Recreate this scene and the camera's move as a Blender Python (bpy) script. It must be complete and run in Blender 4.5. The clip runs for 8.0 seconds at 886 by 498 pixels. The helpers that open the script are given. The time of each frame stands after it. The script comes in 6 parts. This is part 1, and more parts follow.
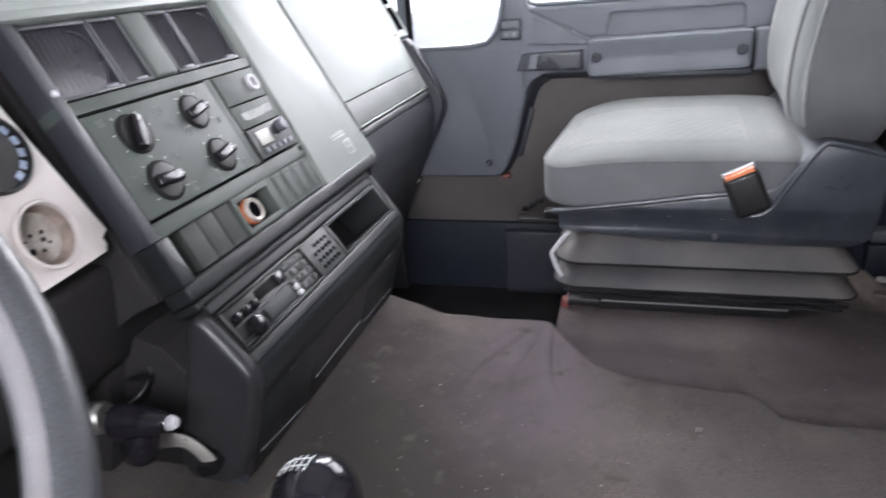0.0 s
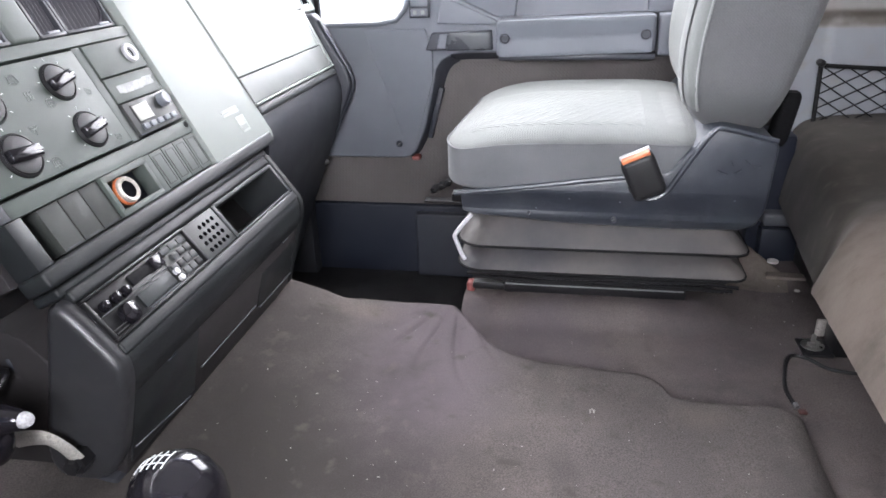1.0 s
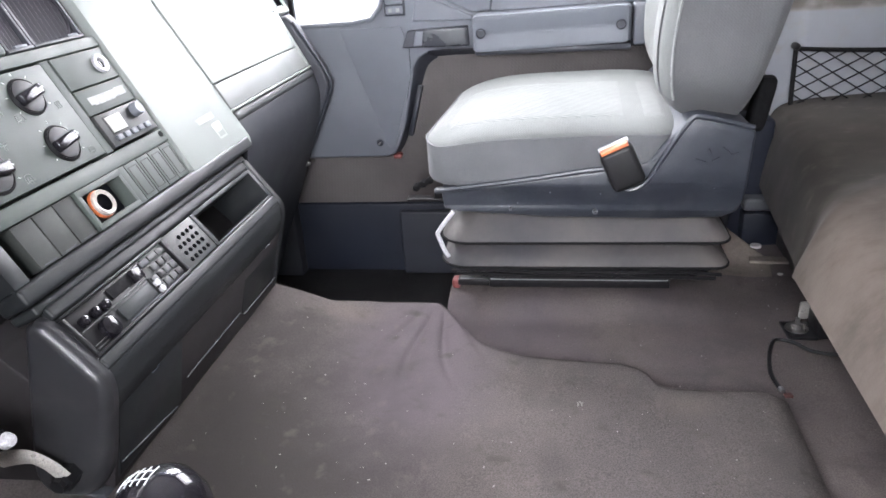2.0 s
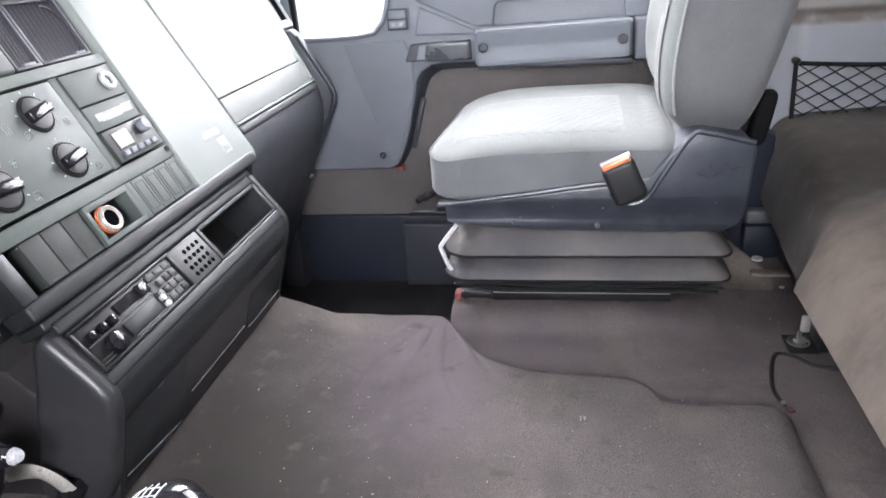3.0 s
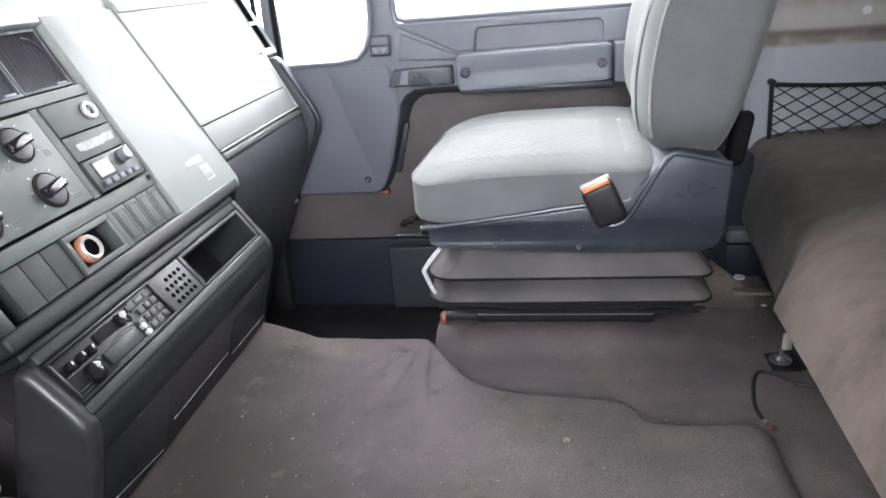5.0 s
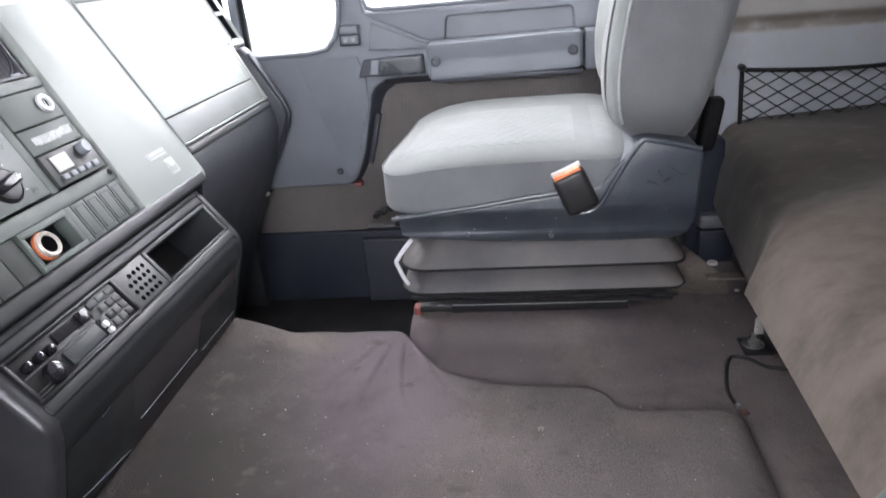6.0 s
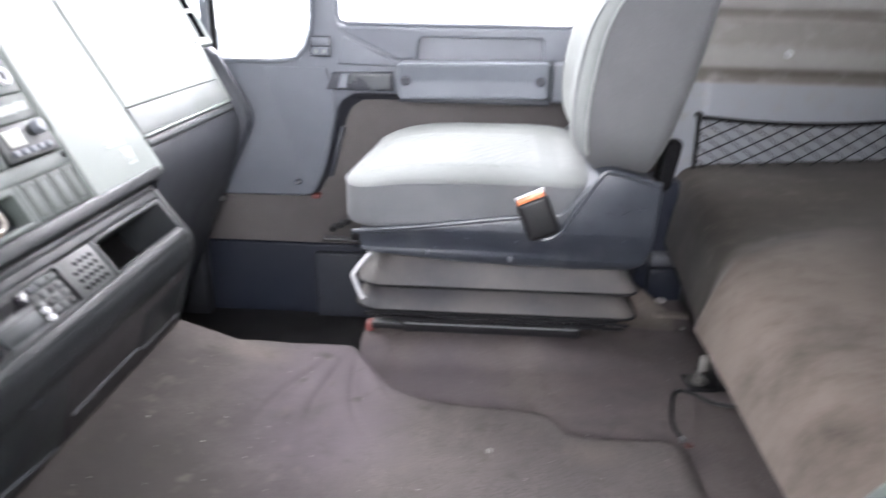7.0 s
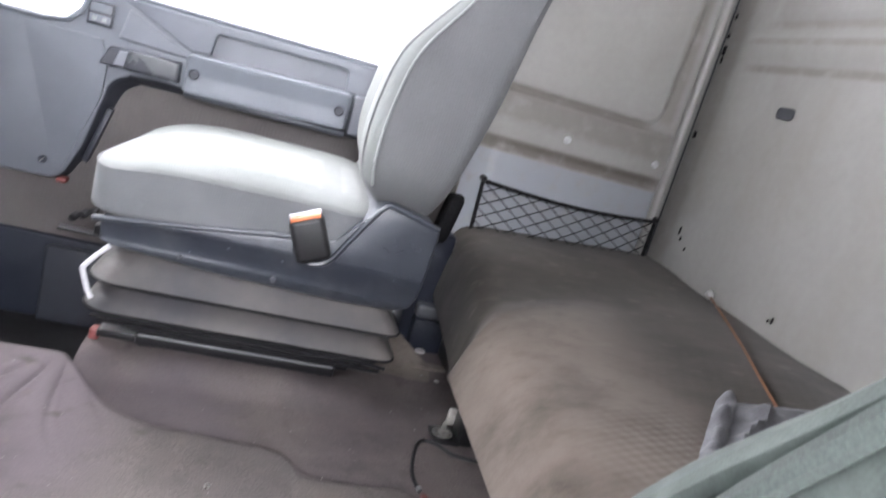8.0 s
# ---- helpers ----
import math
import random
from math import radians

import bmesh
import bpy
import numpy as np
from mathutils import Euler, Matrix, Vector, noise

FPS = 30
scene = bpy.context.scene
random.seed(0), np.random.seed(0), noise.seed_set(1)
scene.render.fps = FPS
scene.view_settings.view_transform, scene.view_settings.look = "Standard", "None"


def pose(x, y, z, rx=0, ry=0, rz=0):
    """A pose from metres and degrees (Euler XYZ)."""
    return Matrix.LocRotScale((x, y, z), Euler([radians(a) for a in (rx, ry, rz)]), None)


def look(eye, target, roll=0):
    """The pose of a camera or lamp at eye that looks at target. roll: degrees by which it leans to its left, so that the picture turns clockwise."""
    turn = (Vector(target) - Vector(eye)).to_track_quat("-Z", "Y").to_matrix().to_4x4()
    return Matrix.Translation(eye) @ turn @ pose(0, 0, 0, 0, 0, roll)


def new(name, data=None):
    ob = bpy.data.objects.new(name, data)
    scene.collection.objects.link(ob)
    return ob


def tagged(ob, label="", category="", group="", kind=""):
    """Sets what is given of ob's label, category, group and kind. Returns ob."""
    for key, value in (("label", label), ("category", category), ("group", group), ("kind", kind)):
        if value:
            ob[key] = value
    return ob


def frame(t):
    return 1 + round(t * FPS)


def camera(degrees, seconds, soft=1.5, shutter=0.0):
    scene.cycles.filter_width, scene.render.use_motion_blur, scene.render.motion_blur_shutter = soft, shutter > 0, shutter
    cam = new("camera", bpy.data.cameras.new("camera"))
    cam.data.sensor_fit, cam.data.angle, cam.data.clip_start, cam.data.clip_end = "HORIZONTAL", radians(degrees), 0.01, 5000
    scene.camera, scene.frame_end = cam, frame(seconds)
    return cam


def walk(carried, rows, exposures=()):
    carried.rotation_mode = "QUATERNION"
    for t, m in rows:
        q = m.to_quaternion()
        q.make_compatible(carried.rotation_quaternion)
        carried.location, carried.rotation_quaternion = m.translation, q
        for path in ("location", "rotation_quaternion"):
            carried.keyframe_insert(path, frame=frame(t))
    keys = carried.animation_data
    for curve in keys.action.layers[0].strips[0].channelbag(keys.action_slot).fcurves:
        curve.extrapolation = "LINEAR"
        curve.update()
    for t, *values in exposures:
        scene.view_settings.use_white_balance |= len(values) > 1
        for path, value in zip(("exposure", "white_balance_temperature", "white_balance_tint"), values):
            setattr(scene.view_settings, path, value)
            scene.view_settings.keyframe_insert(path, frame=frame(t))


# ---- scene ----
cam = camera(65.5, 8.0, soft=1.6, shutter=0.45)
PATH = [
    (0, (0.37, 0.013, 0.618), (-0.184, 1.779, -0.138), -4.6),
    (0.2, (0.387, 0.0213, 0.6184), (-0.1038, 1.8139, -0.1194), -3.88),
    (0.5, (0.407, 0.034, 0.622), (-0.046, 1.817, -0.163), -5.5),
    (0.7, (0.4112, 0.035, 0.6189), (-0.0149, 1.8222, -0.1718), -5.73),
    (1, (0.411, 0.047, 0.605), (0.056, 1.84, -0.208), -2.2),
    (1.2, (0.4232, 0.059, 0.6061), (0.1156, 1.8476, -0.2353), -4.74),
    (1.5, (0.43, 0.056, 0.61), (0.098, 1.837, -0.238), -4.5),
    (1.7, (0.4234, 0.0535, 0.6094), (0.0988, 1.8463, -0.2164), -4.19),
    (2.8, (0.4207, 0.0521, 0.6184), (0.0855, 1.8334, -0.2271), -4.37),
    (3, (0.42, 0.05, 0.621), (0.09, 1.85, -0.186), -4.2),
    (3.5, (0.422, 0.052, 0.622), (0.108, 1.862, -0.169), -4.2),
    (4, (0.426, 0.049, 0.624), (0.092, 1.857, -0.165), -4.9),
    (4.5, (0.426, 0.051, 0.622), (0.112, 1.857, -0.179), -4.3),
    (4.7, (0.4291, 0.0474, 0.6259), (0.11, 1.8725, -0.1282), -4.69),
    (5.8, (0.4466, 0.0575, 0.626), (0.1819, 1.8902, -0.1292), -3.99),
    (6, (0.448, 0.06, 0.618), (0.197, 1.885, -0.16), -5.1),
    (6.2, (0.4334, 0.0603, 0.6076), (0.1981, 1.8759, -0.1968), -3.72),
    (6.5, (0.416, 0.052, 0.606), (0.112, 1.842, -0.232), -5.3),
    (6.8, (0.4182, 0.0577, 0.6023), (0.2316, 1.8808, -0.1993), -0.71),
    (7, (0.421, 0.055, 0.597), (0.334, 1.926, -0.106), 1.3),
    (7.2, (0.4251, 0.0518, 0.5753), (0.5668, 1.9389, -0.073), 9.39),
    (7.3, (0.4159, 0.0707, 0.5681), (0.6951, 1.9507, -0.0551), 10.53),
    (7.5, (0.426, 0.078, 0.548), (0.805, 1.955, -0.029), 12.0),
    (7.7, (0.439, 0.0836, 0.5401), (0.8728, 1.9515, -0.0279), 15.38),
    (8, (0.447, 0.099, 0.539), (0.963, 1.976, 0.08), 16.4),
]
EXPOSURES = [(t, stops, 6320, 15) for t, stops in ((0.0, 0.56), (0.5, 0.82), (1.0, 1.13), (1.5, 1.27), (3.0, 1.27), (4.5, 1.16), (6.0, 0.93), (6.5, 1.13), (7.0, 1.35), (7.5, 1.37), (8.0, 1.48))]
walk(cam, [(t, look(eye, target, roll)) for t, eye, target, roll in PATH], EXPOSURES)

# ---- world and light: an overcast bright day outside the cab ----
world = bpy.data.worlds.new("sky")
scene.world = world
world.use_nodes = True
wn = world.node_tree
sky = wn.nodes.new("ShaderNodeTexSky")
sky.sky_type = "NISHITA"
sky.sun_disc = False
sky.sun_elevation, sky.sun_rotation = radians(48), radians(35)
sky.air_density, sky.dust_density, sky.ozone_density = 1.0, 2.0, 1.0
wn.nodes["Background"].inputs["Strength"].default_value = 0.135
wn.links.new(sky.outputs["Color"], wn.nodes["Background"].inputs["Color"])
sun_data = bpy.data.lights.new("sun", "SUN")
sun_data.energy, sun_data.angle, sun_data.color = 1.2, radians(25), (1.0, 0.97, 0.93)
sun = new("sun", sun_data)
sun.matrix_world = look((0, 0, 6), (0.9, -0.75, 4.7))


def window_light(name, m, w, h, power, colour=(0.97, 0.98, 1.0)):
    """Daylight of the bright sky, standing in a window's opening."""
    d = bpy.data.lights.new(name, "AREA")
    d.shape, d.size, d.size_y, d.energy, d.color = "RECTANGLE", w, h, power, colour
    ob = new(name, d)
    ob.matrix_world = m
    return ob


window_light("daylight_windscreen", look((-0.80, 0.68, 1.02), (0.3, 0.68, 0.35)), 1.70, 0.55, 16)
window_light("daylight_side", look((0.42, 1.78, 0.86), (0.42, 0.9, 0.3)), 0.68, 0.55, 9.0)
window_light("daylight_quarter", look((-0.20, 1.78, 0.78), (-0.1, 0.9, 0.3)), 0.36, 0.5, 9.2)
window_light("daylight_driver", look((0.44, -0.42, 0.76), (0.46, 1.1, 0.30)), 0.38, 0.46, 12.6)


# ---- materials ----
def material(name, colour, rough=0.6, metal=0.0, second=None, patch=6.0, amount=0.5, grain=300.0, grain_amount=0.25, bump=0.15, spec=0.5, glow=None):
    """A surface with patches of a second colour, a fine grain and a fine relief, in metres."""
    m = bpy.data.materials.new(name)
    m.use_nodes = True
    nt = m.node_tree
    b = nt.nodes["Principled BSDF"]
    b.inputs["Metallic"].default_value = metal
    b.inputs["Specular IOR Level"].default_value = spec
    at = nt.nodes.new("ShaderNodeTexCoord")
    n1 = nt.nodes.new("ShaderNodeTexNoise")
    n1.inputs["Scale"].default_value, n1.inputs["Detail"].default_value, n1.inputs["Roughness"].default_value = patch, 5, 0.6
    n2 = nt.nodes.new("ShaderNodeTexNoise")
    n2.inputs["Scale"].default_value, n2.inputs["Detail"].default_value = grain, 2
    for n in (n1, n2):
        nt.links.new(at.outputs["Object"], n.inputs["Vector"])
    ramp = nt.nodes.new("ShaderNodeMapRange")
    ramp.inputs["From Min"].default_value, ramp.inputs["From Max"].default_value = 0.35, 0.68
    ramp.inputs["To Max"].default_value = amount
    nt.links.new(n1.outputs["Fac"], ramp.inputs["Value"])
    mix = nt.nodes.new("ShaderNodeMix")
    mix.data_type = "RGBA"
    mix.inputs["A"].default_value = (*colour, 1)
    mix.inputs["B"].default_value = (*(second or [c * 0.72 for c in colour]), 1)
    nt.links.new(ramp.outputs["Result"], mix.inputs["Factor"])
    fine = nt.nodes.new("ShaderNodeMapRange")
    fine.inputs["From Min"].default_value, fine.inputs["From Max"].default_value = 0.3, 0.7
    fine.inputs["To Min"].default_value, fine.inputs["To Max"].default_value = 1 - grain_amount, 1 + grain_amount
    nt.links.new(n2.outputs["Fac"], fine.inputs["Value"])
    times = nt.nodes.new("ShaderNodeMix")
    times.data_type, times.blend_type = "RGBA", "MULTIPLY"
    times.inputs["Factor"].default_value = 1
    nt.links.new(mix.outputs["Result"], times.inputs["A"])
    nt.links.new(fine.outputs["Result"], times.inputs["B"])
    nt.links.new(times.outputs["Result"], b.inputs["Base Color"])
    gloss = nt.nodes.new("ShaderNodeMapRange")
    gloss.inputs["From Min"].default_value, gloss.inputs["From Max"].default_value = 0.3, 0.7
    gloss.inputs["To Min"].default_value, gloss.inputs["To Max"].default_value = max(rough - 0.08, 0.03), min(rough + 0.08, 1)
    nt.links.new(n1.outputs["Fac"], gloss.inputs["Value"])
    nt.links.new(gloss.outputs["Result"], b.inputs["Roughness"])
    if bump:
        bp = nt.nodes.new("ShaderNodeBump")
        bp.inputs["Strength"].default_value, bp.inputs["Distance"].default_value = bump, 0.001
        nt.links.new(n2.outputs["Fac"], bp.inputs["Height"])
        nt.links.new(bp.outputs["Normal"], b.inputs["Normal"])
    if glow:
        b.inputs["Emission Color"].default_value, b.inputs["Emission Strength"].default_value = (*glow[:3], 1), glow[3]
    return m


def worn(m, colour, scale, turn, low, high, amount):
    """Streaks of wear or dirt in a second colour, drawn out along one direction."""
    nt = m.node_tree
    b = nt.nodes["Principled BSDF"]
    before = b.inputs["Base Color"].links[0].from_socket
    at = nt.nodes.new("ShaderNodeTexCoord")
    mp = nt.nodes.new("ShaderNodeMapping")
    mp.inputs["Rotation"].default_value, mp.inputs["Scale"].default_value = turn, scale
    ns = nt.nodes.new("ShaderNodeTexNoise")
    ns.inputs["Scale"].default_value, ns.inputs["Detail"].default_value = 1.0, 6
    rg = nt.nodes.new("ShaderNodeMapRange")
    rg.inputs["From Min"].default_value, rg.inputs["From Max"].default_value = low, high
    rg.inputs["To Max"].default_value = amount
    mix = nt.nodes.new("ShaderNodeMix")
    mix.data_type = "RGBA"
    mix.inputs["B"].default_value = (*colour, 1)
    nt.links.new(at.outputs["Object"], mp.inputs["Vector"])
    nt.links.new(mp.outputs["Vector"], ns.inputs["Vector"])
    nt.links.new(ns.outputs["Fac"], rg.inputs["Value"])
    nt.links.new(rg.outputs["Result"], mix.inputs["Factor"])
    nt.links.new(before, mix.inputs["A"])
    nt.links.new(mix.outputs["Result"], b.inputs["Base Color"])
    return m


def woven(name, colour, second, pitch, rough=0.9, amount=0.35, axis=(1, 1, 1), weave=0.3):
    """A cloth: two crossing sets of threads with a pitch in metres, and soft stains."""
    m = material(name, colour, rough, second=second, patch=5.0, amount=amount, grain=900, grain_amount=0.12, bump=0.1, spec=0.2)
    nt = m.node_tree
    b = nt.nodes["Principled BSDF"]
    b.inputs["Sheen Weight"].default_value, b.inputs["Sheen Roughness"].default_value = 0.10, 0.5
    at = nt.nodes.new("ShaderNodeTexCoord")
    heights = []
    for turn in (0.6, -0.6):
        mp = nt.nodes.new("ShaderNodeMapping")
        mp.inputs["Rotation"].default_value = (turn, turn, turn)
        mp.inputs["Scale"].default_value = axis
        wv = nt.nodes.new("ShaderNodeTexWave")
        wv.inputs["Scale"].default_value, wv.inputs["Distortion"].default_value, wv.inputs["Detail"].default_value = 1 / pitch / 3, 0.6, 1
        nt.links.new(at.outputs["Object"], mp.inputs["Vector"])
        nt.links.new(mp.outputs["Vector"], wv.inputs["Vector"])
        heights.append(wv)
    mul = nt.nodes.new("ShaderNodeMath")
    mul.operation = "MULTIPLY"
    nt.links.new(heights[0].outputs["Fac"], mul.inputs[0])
    nt.links.new(heights[1].outputs["Fac"], mul.inputs[1])
    bp = nt.nodes.new("ShaderNodeBump")
    bp.inputs["Strength"].default_value, bp.inputs["Distance"].default_value = weave, 0.0015
    nt.links.new(mul.outputs["Value"], bp.inputs["Height"])
    nt.links.new(bp.outputs["Normal"], b.inputs["Normal"])
    return m


M_FASCIA = material("fascia_plastic", (0.064, 0.078, 0.070), 0.56, patch=9, grain=1400, grain_amount=0.10, bump=0.10, spec=0.45)
M_DASH = material("dash_plastic", (0.258, 0.283, 0.265), 0.42, patch=5, amount=0.3, grain=1600, grain_amount=0.07, bump=0.14)
M_LOWER = material("lower_dash_plastic", (0.036, 0.038, 0.045), 0.50, patch=7, grain=1200, grain_amount=0.12, bump=0.15, spec=0.45)
M_CONSOLE = material("console_plastic", (0.0140, 0.0160, 0.0172), 0.44, second=(0.021, 0.023, 0.0245), patch=8, grain=1300, grain_amount=0.10, bump=0.12, spec=0.36)
M_BLACK = material("black_plastic", (0.011, 0.011, 0.012), 0.35, grain=900, bump=0.05, spec=0.32)
M_GLOSS = material("glossy_black_plastic", (0.012, 0.011, 0.014), 0.14, grain=500, grain_amount=0.03, bump=0.0, spec=0.5)
# near-black plastic, also holding the shade of cavities and gaps
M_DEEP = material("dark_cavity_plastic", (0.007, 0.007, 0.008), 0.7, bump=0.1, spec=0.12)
M_DOOR = material("door_plastic", (0.136, 0.146, 0.167), 0.46, second=(0.106, 0.113, 0.129), patch=5, amount=0.6, grain=1500, grain_amount=0.08, bump=0.16)
M_ARM = material("armrest_vinyl", (0.132, 0.144, 0.164), 0.48, patch=7, amount=0.5, grain=1100, grain_amount=0.10, bump=0.18)
M_TEXTILE = woven("door_felt", (0.118, 0.107, 0.104), (0.078, 0.070, 0.069), 0.0060, weave=0.38, amount=0.7)
M_SEAT = woven("seat_velour", (0.144, 0.153, 0.147), (0.104, 0.112, 0.107), 0.0030, amount=0.8, weave=0.24)
M_SEATSIDE = woven("seat_side_cloth", (0.118, 0.122, 0.127), (0.085, 0.088, 0.092), 0.0028, amount=0.8, weave=0.14)
M_BACK = woven("seat_back_cloth", (0.101, 0.103, 0.106), (0.077, 0.078, 0.081), 0.0034, amount=0.7, weave=0.20)
# seat velour darkened: shade on the driver's seat put into the colour
M_DRIVER = woven("shaded_driver_velour", (0.042, 0.053, 0.047), (0.027, 0.035, 0.031), 0.0016, amount=0.9, weave=0.05)
worn(M_DRIVER, (0.066, 0.080, 0.072), (70, 70, 70), (0.3, 0.2, 0.5), 0.50, 0.68, 0.55)
M_DRIVERSEAM = material("dark_green_seam", (0.026, 0.034, 0.030), 0.9, grain=900)
M_PIPING = material("seat_piping", (0.22, 0.23, 0.228), 0.7, grain=900)
M_SHELL = material("seat_shell_plastic", (0.0240, 0.0280, 0.0370), 0.38, second=(0.041, 0.047, 0.056), patch=14, amount=0.7, grain=1300, grain_amount=0.10, bump=0.14)
worn(M_SHELL, (0.066, 0.069, 0.073), (22, 22, 9), (0, 0.4, 0), 0.56, 0.78, 0.6)
M_RUBBER = material("bellows_rubber", (0.046, 0.045, 0.049), 0.40, second=(0.086, 0.077, 0.072), patch=7, amount=0.95, grain=700, grain_amount=0.07, bump=0.04)
M_CARPET = worn(material("carpet_fibre", (0.081, 0.072, 0.070), 1.0, second=(0.116, 0.102, 0.096), patch=4.5, amount=1.0, grain=520, grain_amount=0.34, bump=0.7, spec=0.12), (0.040, 0.036, 0.037), (9, 6, 6), (0, 0, 0.6), 0.54, 0.78, 0.6)
M_CARPET2 = worn(material("seat_floor_carpet", (0.098, 0.084, 0.085), 1.0, second=(0.138, 0.117, 0.110), patch=7, amount=1.0, grain=560, grain_amount=0.24, bump=0.6, spec=0.15), (0.060, 0.052, 0.055), (8, 14, 8), (0, 0, -0.3), 0.54, 0.78, 0.7)
M_FLAP = worn(material("dusty_brown_carpet", (0.150, 0.128, 0.112), 1.0, second=(0.195, 0.168, 0.145), patch=14, amount=1.0, grain=500, grain_amount=0.2, bump=0.5, spec=0.1), (0.075, 0.064, 0.058), (30, 30, 30), (0, 0, 0), 0.52, 0.72, 0.5)
M_HANDLE = material("dark_handle_plastic", (0.036, 0.039, 0.046), 0.30, second=(0.060, 0.063, 0.070), patch=24, grain=1200, grain_amount=0.1, bump=0.05)
M_BLANK = material("dull_blank_plastic", (0.030, 0.034, 0.031), 0.66, second=(0.042, 0.043, 0.039), patch=30, grain=1200, grain_amount=0.12, bump=0.1, spec=0.35)
M_TIMER = material("timer_plastic", (0.034, 0.037, 0.036), 0.45, grain=1200, grain_amount=0.1, bump=0.08)
M_RING = material("cream_metal_ring", (0.46, 0.42, 0.38), 0.38, 0.2, patch=60, grain=500)
# dash plastic in darker copies: shade on the lower pad put into the colour
M_LID = material("shaded_lid_plastic", (0.150, 0.160, 0.155), 0.45, patch=6, grain=1500, grain_amount=0.08, bump=0.14)
M_ROLL = material("shaded_roll_plastic", (0.046, 0.050, 0.052), 0.45, patch=6, grain=1500, grain_amount=0.08, bump=0.14)
M_VENT = material("vent_slat_plastic", (0.034, 0.031, 0.039), 0.34, grain=900, bump=0.05)
# turned-in edges and recesses: their shade is in the colour; also the seal
M_SILL = material("dark_door_edge", (0.034, 0.037, 0.047), 0.5, patch=8, grain=1300, grain_amount=0.1, bump=0.12)
M_STEP = material("blue_black_step_plastic", (0.0120, 0.0150, 0.0250), 0.50, second=(0.018, 0.021, 0.030), patch=9, grain=1100, grain_amount=0.12, bump=0.12, spec=0.3)
M_STEPCOVER = material("step_cover_plastic", (0.030, 0.033, 0.042), 0.5, patch=9, grain=1100, grain_amount=0.12, bump=0.12)
M_MAT = worn(material("footwell_rubber", (0.023, 0.022, 0.023), 0.6, grain=400, bump=0.3, spec=0.2), (0.030, 0.028, 0.026), (30, 7, 10), (0, 0, 0.5), 0.5, 0.72, 0.6)
M_COLUMN = material("column_plastic", (0.026, 0.024, 0.025), 0.55, second=(0.034, 0.031, 0.031), patch=10, grain=1200, grain_amount=0.12, bump=0.15, spec=0.3)
M_EMBOSS = material("pale_emboss", (0.380, 0.395, 0.385), 0.48, grain=1600, grain_amount=0.07, bump=0.14)


def ragged_bands(m, bands, colour):
    """Dust along pressed ledges and other toned bands: bands (low, high, from, to, amount) over height, with ragged
    edges, along one axis.
    """
    nt = m.node_tree
    b = nt.nodes["Principled BSDF"]
    at = nt.nodes.new("ShaderNodeTexCoord")
    xyz = nt.nodes.new("ShaderNodeSeparateXYZ")
    nt.links.new(at.outputs["Object"], xyz.inputs["Vector"])
    nz = nt.nodes.new("ShaderNodeTexNoise")
    nz.inputs["Scale"].default_value, nz.inputs["Detail"].default_value = 26, 5
    nt.links.new(at.outputs["Object"], nz.inputs["Vector"])

    def calc(op, p, q):
        n = nt.nodes.new("ShaderNodeMath")
        n.operation = op
        for k, v in enumerate((p, q)):
            if isinstance(v, (int, float)):
                n.inputs[k].default_value = v
            else:
                nt.links.new(v, n.inputs[k])
        return n.outputs[0]

    def step(v, lo, hi):
        n = nt.nodes.new("ShaderNodeMapRange")
        n.interpolation_type = "SMOOTHSTEP"
        n.inputs["From Min"].default_value, n.inputs["From Max"].default_value = lo, hi
        nt.links.new(v, n.inputs["Value"])
        return n.outputs["Result"]

    for axis, low, high, soft, cross, c0, c1, amount in bands:
        ragged = calc("ADD", xyz.outputs[axis], calc("MULTIPLY", calc("SUBTRACT", nz.outputs["Fac"], 0.5), 0.9 * soft))
        f = calc("MULTIPLY", step(ragged, low - soft, low + soft * 0.4), calc("SUBTRACT", 1.0, step(ragged, high - soft * 0.4, high + soft)))
        f = calc("MULTIPLY", f, calc("MULTIPLY", step(xyz.outputs[cross], c0 - 0.02, c0 + 0.02), calc("SUBTRACT", 1.0, step(xyz.outputs[cross], c1 - 0.05, c1 + 0.02))))
        f = calc("MULTIPLY", calc("MULTIPLY", f, amount), step(nz.outputs["Fac"], 0.1, 0.55))
        mix = nt.nodes.new("ShaderNodeMix")
        mix.data_type = "RGBA"
        nt.links.new(b.inputs["Base Color"].links[0].from_socket, mix.inputs["A"])
        mix.inputs["B"].default_value = (*colour, 1)
        nt.links.new(f, mix.inputs["Factor"])
        nt.links.new(mix.outputs["Result"], b.inputs["Base Color"])
    return m


def cab_paint(name, tone=1.0):
    m = material(name, (0.308 * tone, 0.300 * tone, 0.289 * tone), 0.42, second=(0.248 * tone, 0.235 * tone, 0.217 * tone), patch=3.0, amount=0.7, grain=60, grain_amount=0.03, bump=0.02)
    return worn(m, (0.20, 0.182, 0.162), (7, 7, 1.6), (0, 0, 0), 0.56, 0.84, 0.6)


